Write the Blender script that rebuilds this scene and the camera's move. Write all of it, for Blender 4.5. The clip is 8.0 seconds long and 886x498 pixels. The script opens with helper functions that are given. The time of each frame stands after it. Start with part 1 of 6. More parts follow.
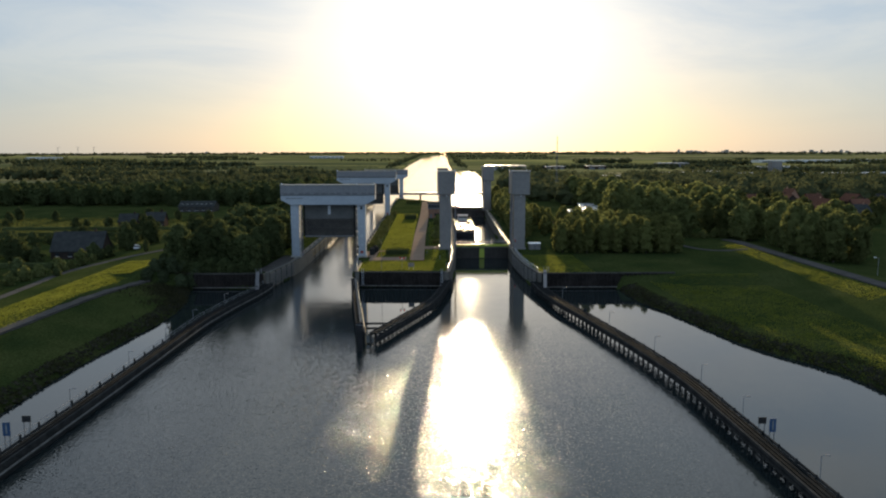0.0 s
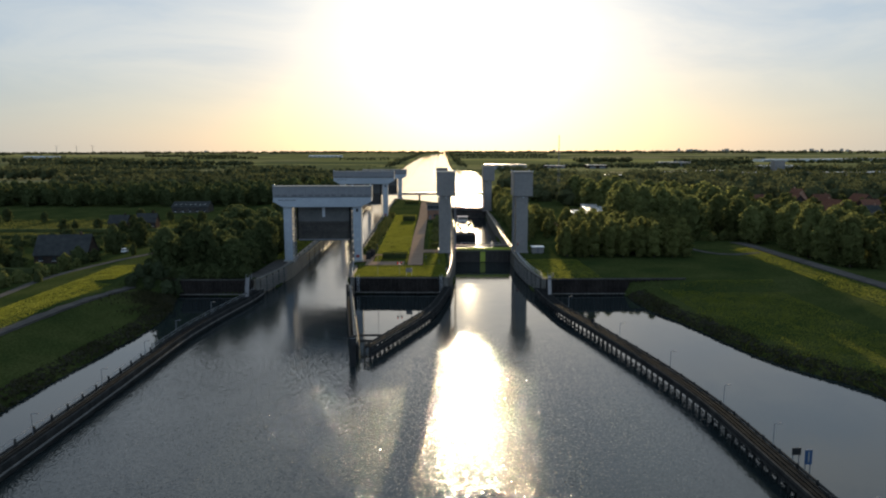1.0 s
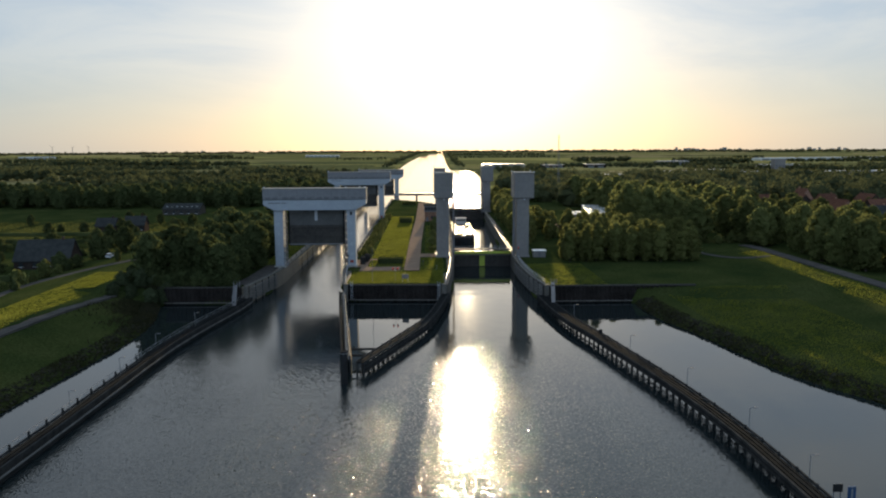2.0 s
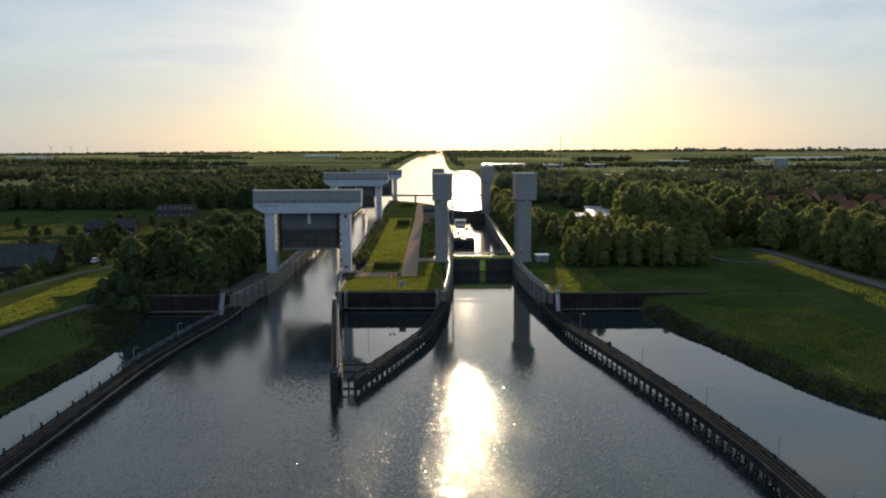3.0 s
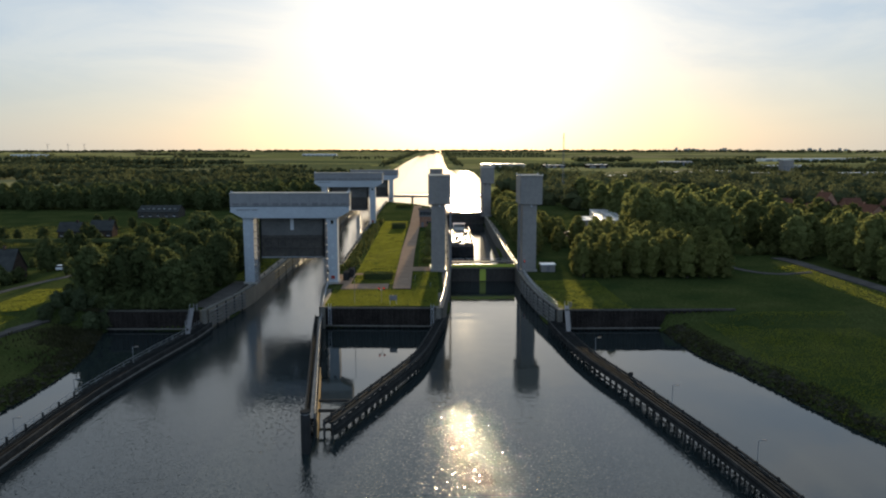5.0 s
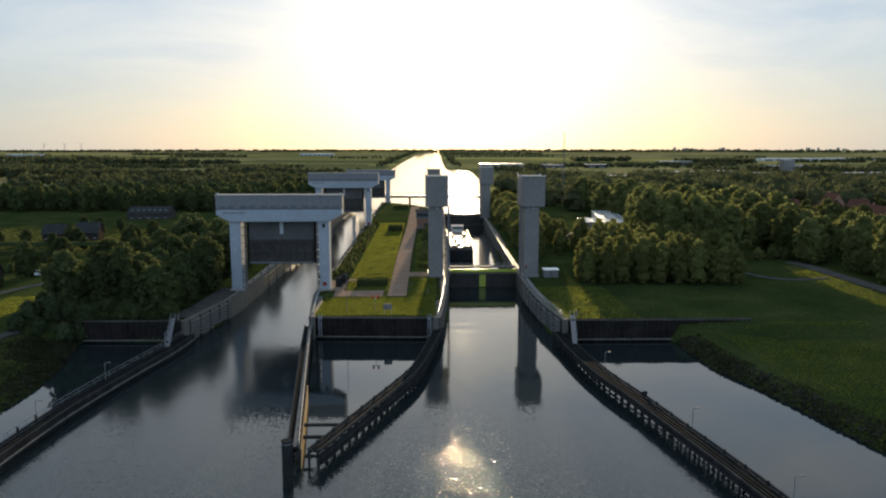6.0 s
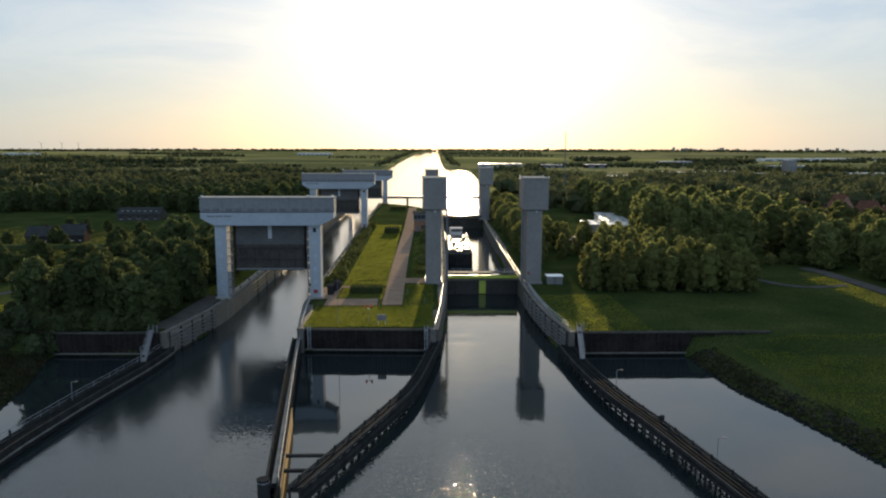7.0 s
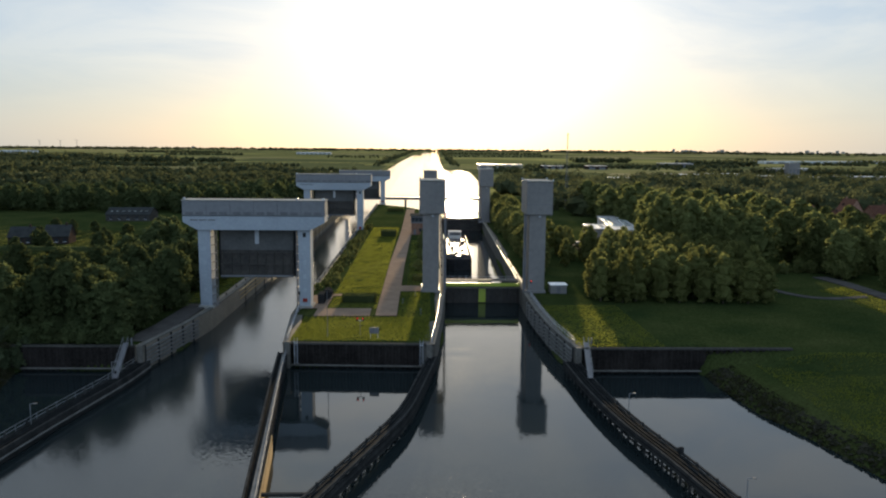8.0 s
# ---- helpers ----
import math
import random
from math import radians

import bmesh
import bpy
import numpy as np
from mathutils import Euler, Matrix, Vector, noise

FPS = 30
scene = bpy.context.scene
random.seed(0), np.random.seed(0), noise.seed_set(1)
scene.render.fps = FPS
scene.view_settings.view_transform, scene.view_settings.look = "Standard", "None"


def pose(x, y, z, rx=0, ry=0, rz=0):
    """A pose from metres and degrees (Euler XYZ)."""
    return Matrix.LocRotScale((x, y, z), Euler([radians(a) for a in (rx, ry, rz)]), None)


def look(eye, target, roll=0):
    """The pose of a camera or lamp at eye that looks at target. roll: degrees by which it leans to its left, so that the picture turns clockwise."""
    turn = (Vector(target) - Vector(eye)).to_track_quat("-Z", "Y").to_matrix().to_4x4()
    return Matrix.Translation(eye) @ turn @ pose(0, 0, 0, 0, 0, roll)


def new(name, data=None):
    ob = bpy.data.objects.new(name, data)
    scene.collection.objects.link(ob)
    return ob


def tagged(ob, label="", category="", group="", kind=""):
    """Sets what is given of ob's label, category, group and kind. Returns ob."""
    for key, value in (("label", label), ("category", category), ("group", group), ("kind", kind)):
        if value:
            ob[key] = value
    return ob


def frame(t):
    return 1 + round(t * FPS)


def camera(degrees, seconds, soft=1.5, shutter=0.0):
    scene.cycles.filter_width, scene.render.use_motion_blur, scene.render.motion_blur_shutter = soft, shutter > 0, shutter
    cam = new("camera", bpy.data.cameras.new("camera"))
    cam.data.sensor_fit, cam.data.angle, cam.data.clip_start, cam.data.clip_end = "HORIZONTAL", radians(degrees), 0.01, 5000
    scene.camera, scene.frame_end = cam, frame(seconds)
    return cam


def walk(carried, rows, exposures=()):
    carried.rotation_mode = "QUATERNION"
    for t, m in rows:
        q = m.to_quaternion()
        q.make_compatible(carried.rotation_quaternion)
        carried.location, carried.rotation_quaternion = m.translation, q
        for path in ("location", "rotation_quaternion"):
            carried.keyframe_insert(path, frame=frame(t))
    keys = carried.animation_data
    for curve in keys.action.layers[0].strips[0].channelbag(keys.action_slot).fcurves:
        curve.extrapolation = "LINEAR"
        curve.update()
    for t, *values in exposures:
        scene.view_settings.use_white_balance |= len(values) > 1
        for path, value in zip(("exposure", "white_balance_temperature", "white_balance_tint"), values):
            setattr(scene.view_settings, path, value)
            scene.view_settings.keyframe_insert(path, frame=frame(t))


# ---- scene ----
cam = camera(61.0, 8.0, soft=2.1)
PATH = [
    (0, (33.798, -250.772, 39.607), (33.831, -248.79, 39.341), -0.1),
    (0.5, (33.968, -245.547, 39.694), (34.001, -243.565, 39.427), -0.1),
    (1, (34.051, -240.304, 39.862), (34.085, -238.322, 39.593), -0.1),
    (1.5, (34.074, -235.105, 39.964), (34.112, -233.123, 39.694), -0.2),
    (3, (34.679, -220.052, 40.15), (34.72, -218.071, 39.879), -0.3),
    (3.5, (34.971, -214.97, 40.138), (35.012, -212.989, 39.867), -0.1),
    (4, (35.248, -209.793, 40.114), (35.291, -207.812, 39.842), -0.1),
    (4.5, (35.488, -204.595, 40.022), (35.531, -202.614, 39.75), -0.0),
    (6, (35.967, -189.011, 39.845), (36.017, -187.031, 39.572), 0.0),
    (6.5, (36.172, -183.75, 39.836), (36.225, -181.769, 39.563), 0.1),
    (7, (36.362, -178.41, 39.867), (36.416, -176.43, 39.593), 0.1),
    (7.5, (36.66, -173.09, 39.966), (36.716, -171.109, 39.692), 0.3),
    (8, (36.905, -167.853, 40.014), (36.962, -165.872, 39.74), 0.5),
]
EXPOSURE = [(0.0, 1.08), (4.0, 1.17), (8.0, 1.27)]
walk(cam, [(t, look(e, g, r)) for t, e, g, r in PATH], EXPOSURE)

# ---- light ----
SUN_ELEV, SUN_AZ = 6.9, 3.0          # degrees; azimuth from +y towards +x
sun_way = Vector((math.sin(radians(SUN_AZ)) * math.cos(radians(SUN_ELEV)),
                  math.cos(radians(SUN_AZ)) * math.cos(radians(SUN_ELEV)),
                  math.sin(radians(SUN_ELEV))))
sun_data = bpy.data.lights.new("sun", "SUN")
sun_data.energy, sun_data.angle, sun_data.color = 5.0, radians(0.6), (1.0, 0.78, 0.48)
sun = new("sun", sun_data)
sun.matrix_world = look(sun_way * 500, (0, 0, 0))

VEIL_BLUE, VEIL_PALE, VEIL_LOW = (0.62, 0.73, 0.82), (1.0, 0.99, 0.90), (0.76, 0.72, 0.38)
DUSK_BACK = 0.34
VEIL_POWER, VEIL_FRONT, VEIL_HIGH = 4.0, 0.17, 2.35
world = bpy.data.worlds.new("world")
scene.world = world
world.use_nodes = True
wn, wl = world.node_tree.nodes, world.node_tree.links
wn.clear()


sky = wn.new("ShaderNodeTexSky")
sky.sky_type, sky.sun_disc = "NISHITA", False
sky.sun_elevation, sky.sun_rotation = radians(SUN_ELEV), radians(SUN_AZ)
sky.air_density, sky.dust_density, sky.ozone_density = 1.0, 1.0, 1.0
coord = wn.new("ShaderNodeTexCoord")
# how far from the sun the eye looks: 1 at the sun, 0 opposite
dot = wn.new("ShaderNodeVectorMath")
dot.operation = "DOT_PRODUCT"
dot.inputs[1].default_value = sun_way
wl.new(coord.outputs["Generated"], dot.inputs[0])


def wmath(op, a, b):
    n = wn.new("ShaderNodeMath")
    n.operation = op
    for k, v in enumerate((a, b)):
        if isinstance(v, (int, float)):
            n.inputs[k].default_value = v
        else:
            wl.new(v, n.inputs[k])
    return n.outputs[0]


def wmix(f, a, b):
    n = wn.new("ShaderNodeMix")
    n.data_type = "RGBA"
    wl.new(f, n.inputs["Factor"])
    for key, v in (("A", a), ("B", b)):
        if isinstance(v, tuple):
            n.inputs[key].default_value = (*v, 1)
        else:
            wl.new(v, n.inputs[key])
    return n.outputs["Result"]


near_sun = wmath("MULTIPLY_ADD", dot.outputs["Value"], 0.5)
near_sun.node.inputs[2].default_value = 0.5
near_sun = wmath("MAXIMUM", near_sun, 0.0)
# thin high cloud, drawn out along the horizon
cmap = wn.new("ShaderNodeMapping")
cmap.inputs["Scale"].default_value = (1.5, 1.5, 6.5)
cmap.inputs["Rotation"].default_value = (0.0, 0.10, 0.0)
wl.new(coord.outputs["Generated"], cmap.inputs["Vector"])
cn = wn.new("ShaderNodeTexNoise")
cn.inputs["Scale"].default_value, cn.inputs["Detail"].default_value, cn.inputs["Roughness"].default_value = 2.6, 8.0, 0.62
cn.inputs["Distortion"].default_value = 0.8
wl.new(cmap.outputs[0], cn.inputs["Vector"])
cr = wn.new("ShaderNodeMapRange")
cr.inputs["From Min"].default_value, cr.inputs["From Max"].default_value = 0.36, 0.62
wl.new(cn.outputs["Fac"], cr.inputs["Value"])
upz = wn.new("ShaderNodeSeparateXYZ")
wl.new(coord.outputs["Generated"], upz.inputs[0])
low = wn.new("ShaderNodeMapRange")
low.interpolation_type = "SMOOTHSTEP"
low.inputs["From Min"].default_value, low.inputs["From Max"].default_value = 0.14, -0.01
wl.new(upz.outputs["Z"], low.inputs["Value"])
veil = wmix(cr.outputs[0], VEIL_BLUE, VEIL_PALE)
veil = wmix(low.outputs[0], veil, VEIL_LOW)
fall = wmath("POWER", near_sun, VEIL_POWER)
fall = wmath("MULTIPLY", fall, VEIL_FRONT)
# the veil of cloud is thicker and brighter higher up
thick = wn.new("ShaderNodeMapRange")
thick.interpolation_type = "SMOOTHSTEP"
thick.inputs["From Min"].default_value, thick.inputs["From Max"].default_value = 0.14, 0.55
thick.inputs["To Min"].default_value, thick.inputs["To Max"].default_value = 1.0, VEIL_HIGH
wl.new(upz.outputs["Z"], thick.inputs["Value"])
fall = wmath("MULTIPLY", fall, thick.outputs[0])
bg_sky = wn.new("ShaderNodeBackground")
bg_sky.inputs["Strength"].default_value = 0.0100
wl.new(sky.outputs[0], bg_sky.inputs["Color"])
bg_veil = wn.new("ShaderNodeBackground")
wl.new(veil, bg_veil.inputs["Color"])
wl.new(fall, bg_veil.inputs["Strength"])
bg_halo = wn.new("ShaderNodeBackground")
bg_halo.inputs["Color"].default_value = (1.0, 0.93, 0.76, 1)
wl.new(wmath("MULTIPLY", wmath("POWER", near_sun, 150.0), 0.28), bg_halo.inputs["Strength"])
bg_dusk = wn.new("ShaderNodeBackground")
bg_dusk.inputs["Color"].default_value = (0.52, 0.72, 1.0, 1)
# the sky opposite the sun is a little brighter, lit by the low sun
away = wmath("POWER", wmath("SUBTRACT", 1.0, near_sun), 1.5)
away = wmath("MULTIPLY_ADD", away, DUSK_BACK)
away.node.inputs[2].default_value = 0.155
wl.new(away, bg_dusk.inputs["Strength"])
add0, add1, add2 = (wn.new("ShaderNodeAddShader") for _ in range(3))
wl.new(bg_dusk.outputs[0], add0.inputs[0])
wl.new(bg_veil.outputs[0], add0.inputs[1])
wl.new(bg_sky.outputs[0], add1.inputs[0])
wl.new(add0.outputs[0], add1.inputs[1])
wl.new(add1.outputs[0], add2.inputs[0])
wl.new(bg_halo.outputs[0], add2.inputs[1])
wout = wn.new("ShaderNodeOutputWorld")
wl.new(add2.outputs[0], wout.inputs["Surface"])


# ---- materials ----
def mat(name, c1, c2, rough=0.8, scale=0.5, fine=6.0, bump=0.0, metal=0.0, spread=0.0, spec=0.25, island=False, leaf=0.0):
    """Two colours mixed by coarse and fine noise at world size; spread: per-object lightness spread; leaf: translucency."""
    m = bpy.data.materials.new(name)
    m.use_nodes = True
    nt = m.node_tree
    nd, lk = nt.nodes, nt.links
    bsdf = nd["Principled BSDF"]
    geo = nd.new("ShaderNodeNewGeometry")
    n1, n2 = nd.new("ShaderNodeTexNoise"), nd.new("ShaderNodeTexNoise")
    for n, s in ((n1, scale), (n2, fine)):
        n.inputs["Scale"].default_value, n.inputs["Detail"].default_value = s, 4.0
        lk.new(geo.outputs["Position"], n.inputs["Vector"])
    add = nd.new("ShaderNodeMath")
    add.operation = "ADD"
    lk.new(n1.outputs["Fac"], add.inputs[0])
    lk.new(n2.outputs["Fac"], add.inputs[1])
    rng = nd.new("ShaderNodeMapRange")
    rng.inputs["From Min"].default_value, rng.inputs["From Max"].default_value = 0.72, 1.28
    lk.new(add.outputs[0], rng.inputs["Value"])
    mix = nd.new("ShaderNodeMix")
    mix.data_type = "RGBA"
    mix.inputs["A"].default_value, mix.inputs["B"].default_value = (*c1, 1), (*c2, 1)
    lk.new(rng.outputs[0], mix.inputs["Factor"])
    out = mix.outputs["Result"]
    if spread:
        if island:
            rnd = geo.outputs["Random Per Island"]
        else:
            rnd = nd.new("ShaderNodeObjectInfo").outputs["Random"]
        vr = nd.new("ShaderNodeMapRange")
        vr.inputs["To Min"].default_value, vr.inputs["To Max"].default_value = 1 - spread, 1 + spread
        lk.new(rnd, vr.inputs["Value"])
        hsv = nd.new("ShaderNodeHueSaturation")
        lk.new(vr.outputs[0], hsv.inputs["Value"])
        lk.new(out, hsv.inputs["Color"])
        out = hsv.outputs[0]
    lk.new(out, bsdf.inputs["Base Color"])
    bsdf.inputs["Roughness"].default_value, bsdf.inputs["Metallic"].default_value = rough, metal
    bsdf.inputs["Specular IOR Level"].default_value = spec
    if bump:
        b = nd.new("ShaderNodeBump")
        b.inputs["Strength"].default_value, b.inputs["Distance"].default_value = bump, 0.05
        lk.new(n2.outputs["Fac"], b.inputs["Height"])
        lk.new(b.outputs[0], bsdf.inputs["Normal"])
    if leaf:
        tr = nd.new("ShaderNodeBsdfTranslucent")
        lk.new(out, tr.inputs["Color"])
        ms = nd.new("ShaderNodeMixShader")
        ms.inputs[0].default_value = leaf
        lk.new(bsdf.outputs[0], ms.inputs[1])
        lk.new(tr.outputs[0], ms.inputs[2])
        lk.new(ms.outputs[0], nd["Material Output"].inputs["Surface"])
    return m


CONCRETE = mat("concrete", (0.22, 0.215, 0.20), (0.34, 0.33, 0.30), 0.9, 0.25, 3.0, 0.15, spec=0.0)
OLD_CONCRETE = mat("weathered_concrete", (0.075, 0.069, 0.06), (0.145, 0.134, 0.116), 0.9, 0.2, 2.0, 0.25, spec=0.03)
WHITE_PAINT = mat("white_painted_concrete", (0.26, 0.285, 0.31), (0.325, 0.355, 0.385), 0.6, 0.15, 2.0, 0.05)
GREY_CLAD = mat("grey_cladding", (0.15, 0.15, 0.156), (0.195, 0.195, 0.20), 0.55, 0.12, 1.2, 0.05)
TOWER_GREY = mat("tower_grey", (0.15, 0.142, 0.135), (0.20, 0.188, 0.175), 0.6, 0.1, 1.0, 0.06)
DARK_GREY = mat("dark_grey_steel", (0.10, 0.10, 0.105), (0.15, 0.15, 0.155), 0.5, 0.3, 3.0, 0.05)
GATE_STEEL = mat("gate_steel", (0.062, 0.062, 0.06), (0.10, 0.098, 0.092), 0.6, 0.2, 1.5, 0.1)
GATE_DARK = mat("gate_dark_steel", (0.030, 0.027, 0.024), (0.062, 0.054, 0.046), 0.65, 0.2, 1.5, 0.15)
METAL_WHITE = mat("galvanised_steel", (0.34, 0.36, 0.38), (0.45, 0.46, 0.48), 0.5, 0.5, 5.0, 0.0, 0.3)
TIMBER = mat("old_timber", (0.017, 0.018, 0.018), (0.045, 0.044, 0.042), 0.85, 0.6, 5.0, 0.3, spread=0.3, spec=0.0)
# sunlit copy of the timber: low sun is put into its pale colour
TIMBER_LIT = mat("timber_tinted_sunlit", (0.28, 0.20, 0.11), (0.42, 0.32, 0.19), 0.65, 0.6, 5.0, 0.3, spread=0.2, spec=0.0)
TIMBER_GREY = mat("grey_timber", (0.10, 0.098, 0.092), (0.19, 0.185, 0.175), 0.75, 0.6, 5.0, 0.3, spec=0.0)
# darker than the other concrete: copse shade on the caps put into colour
CAP = mat("dark_cap_concrete", (0.04, 0.038, 0.034), (0.075, 0.07, 0.06), 0.92, 0.2, 2.0, 0.25, spec=0.0)
LAMP_GREY = mat("dull_galvanised_steel", (0.13, 0.135, 0.14), (0.20, 0.205, 0.21), 0.6, 0.5, 5.0)
DECK = mat("deck_boards", (0.008, 0.009, 0.010), (0.020, 0.021, 0.021), 0.9, 0.5, 4.0, 0.3, spread=0.35, spec=0.006)
PANEL_PALE = mat("pale_panel", (0.29, 0.32, 0.35), (0.35, 0.38, 0.41), 0.6)
COPING = mat("worn_coping", (0.095, 0.09, 0.08), (0.16, 0.152, 0.136), 0.85, 0.4, 3.0, 0.2, spec=0.0)
BLACK = mat("black_steel", (0.02, 0.02, 0.02), (0.035, 0.035, 0.035), 0.8, spec=0.0)
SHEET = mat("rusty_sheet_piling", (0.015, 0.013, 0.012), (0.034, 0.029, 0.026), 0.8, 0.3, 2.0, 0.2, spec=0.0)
YELLOW = mat("yellow_paint", (0.30, 0.36, 0.05), (0.38, 0.43, 0.07), 0.5, 0.5, 4.0)
DULL_RED = mat("dull_red_paint", (0.20, 0.02, 0.016), (0.27, 0.035, 0.025), 0.6)
BLUE = mat("blue_sign", (0.018, 0.05, 0.11), (0.022, 0.06, 0.13), 0.4)
SIGN_WHITE = mat("sign_white", (0.70, 0.70, 0.70), (0.76, 0.76, 0.76), 0.4)
ASPHALT = mat("asphalt", (0.052, 0.049, 0.046), (0.085, 0.08, 0.074), 0.95, 0.3, 4.0, 0.2, spec=0.0)
PAVING = mat("clinker_paving", (0.17, 0.122, 0.09), (0.25, 0.182, 0.132), 0.95, 0.4, 5.0, 0.3, spec=0.0)
GRASS_BLADES = mat("grass_blades", (0.115, 0.13, 0.02), (0.175, 0.185, 0.034), 0.7, 0.12, 0.9, spread=0.14, island=True, leaf=0.45, spec=0.0)
FIELD_GRASS = mat("pasture_grass", (0.055, 0.066, 0.02), (0.095, 0.10, 0.032), 0.8, 0.03, 0.5, spread=0.15, island=True, leaf=0.4, spec=0.0)
# greens follow the light: A and B lifted for glare, D darkened for shade
LEAF_A = mat("leaf_green", (0.088, 0.102, 0.036), (0.138, 0.146, 0.052), 0.8, 0.3, 2.0, spread=0.3, leaf=0.46, spec=0.0)
LEAF_B = mat("leaf_olive", (0.108, 0.120, 0.040), (0.160, 0.164, 0.056), 0.8, 0.3, 2.0, spread=0.2, leaf=0.52, spec=0.0)
LEAF_D = mat("leaf_dark_green", (0.044, 0.058, 0.024), (0.078, 0.090, 0.036), 0.8, 0.3, 2.0, spread=0.3, leaf=0.34, spec=0.0)
LEAF_C = mat("leaf_silver", (0.042, 0.056, 0.028), (0.072, 0.086, 0.044), 0.7, 0.3, 2.0, spread=0.25, leaf=0.4, spec=0.0)
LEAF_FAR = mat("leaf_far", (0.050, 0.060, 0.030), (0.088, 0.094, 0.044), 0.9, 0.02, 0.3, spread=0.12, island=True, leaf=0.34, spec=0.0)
# skyline copy of the far leaves, haze put into its paler colour
LEAF_SKYLINE = mat("leaf_skyline_hazed", (0.085, 0.088, 0.05), (0.12, 0.118, 0.066), 0.9, 0.02, 0.3, spread=0.1, island=True, leaf=0.65, spec=0.0)
BARK = mat("bark", (0.05, 0.04, 0.03), (0.10, 0.085, 0.065), 0.9, 2.0, 12.0, 0.4, spec=0.0)
ROOF_RED = mat("red_roof_tiles", (0.085, 0.042, 0.03), (0.14, 0.068, 0.045), 0.8, 0.6, 5.0, 0.3, spread=0.25, spec=0.0)
ROOF_DARK = mat("dark_roof_tiles", (0.026, 0.028, 0.028), (0.05, 0.052, 0.05), 0.7, 0.6, 5.0, 0.3, spread=0.2, spec=0.0)
BRICK_WALL = mat("brown_brick", (0.17, 0.09, 0.06), (0.28, 0.17, 0.12), 0.85, 0.8, 6.0, 0.2, spread=0.2, spec=0.0)
PALE_WALL = mat("pale_render", (0.50, 0.47, 0.42), (0.62, 0.59, 0.54), 0.8, 0.4, 3.0, 0.05, spread=0.2, spec=0.0)
SHED_METAL = mat("shed_metal", (0.38, 0.39, 0.40), (0.52, 0.52, 0.52), 0.4, 0.1, 0.6, metal=0.5, spread=0.2)
BRICK_DARK = mat("dark_brick", (0.036, 0.028, 0.024), (0.062, 0.048, 0.040), 0.85, 0.8, 6.0, 0.2, spread=0.2, spec=0.0)
CAR_PAINT = mat("pale_car_paint", (0.6, 0.6, 0.6), (0.66, 0.66, 0.66), 0.25, spec=0.5)
GLASS_DARK = mat("window_glass", (0.03, 0.035, 0.04), (0.04, 0.045, 0.05), 0.08, spec=0.5)
GLASSHOUSE = mat("greenhouse_glass", (0.45, 0.48, 0.48), (0.6, 0.62, 0.6), 0.18, 0.05, 0.4, metal=0.3)
SHIP_HULL = mat("ship_hull", (0.02, 0.021, 0.023), (0.04, 0.04, 0.04), 0.75, 0.3, 2.0, spec=0.0)
SHIP_DECK = mat("ship_deck", (0.07, 0.066, 0.06), (0.15, 0.142, 0.13), 0.55, 0.7, 3.0, 0.2, spec=0.3)
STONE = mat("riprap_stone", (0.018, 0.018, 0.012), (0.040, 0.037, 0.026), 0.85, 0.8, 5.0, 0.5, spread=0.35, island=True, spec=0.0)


WAVE_X, WAVE_Y = 0.70, 0.30                 # slopes of the wind waves across and along the lock
CREST_X, CREST_Y = 10.0, 9.0                # a few steeper crests among them


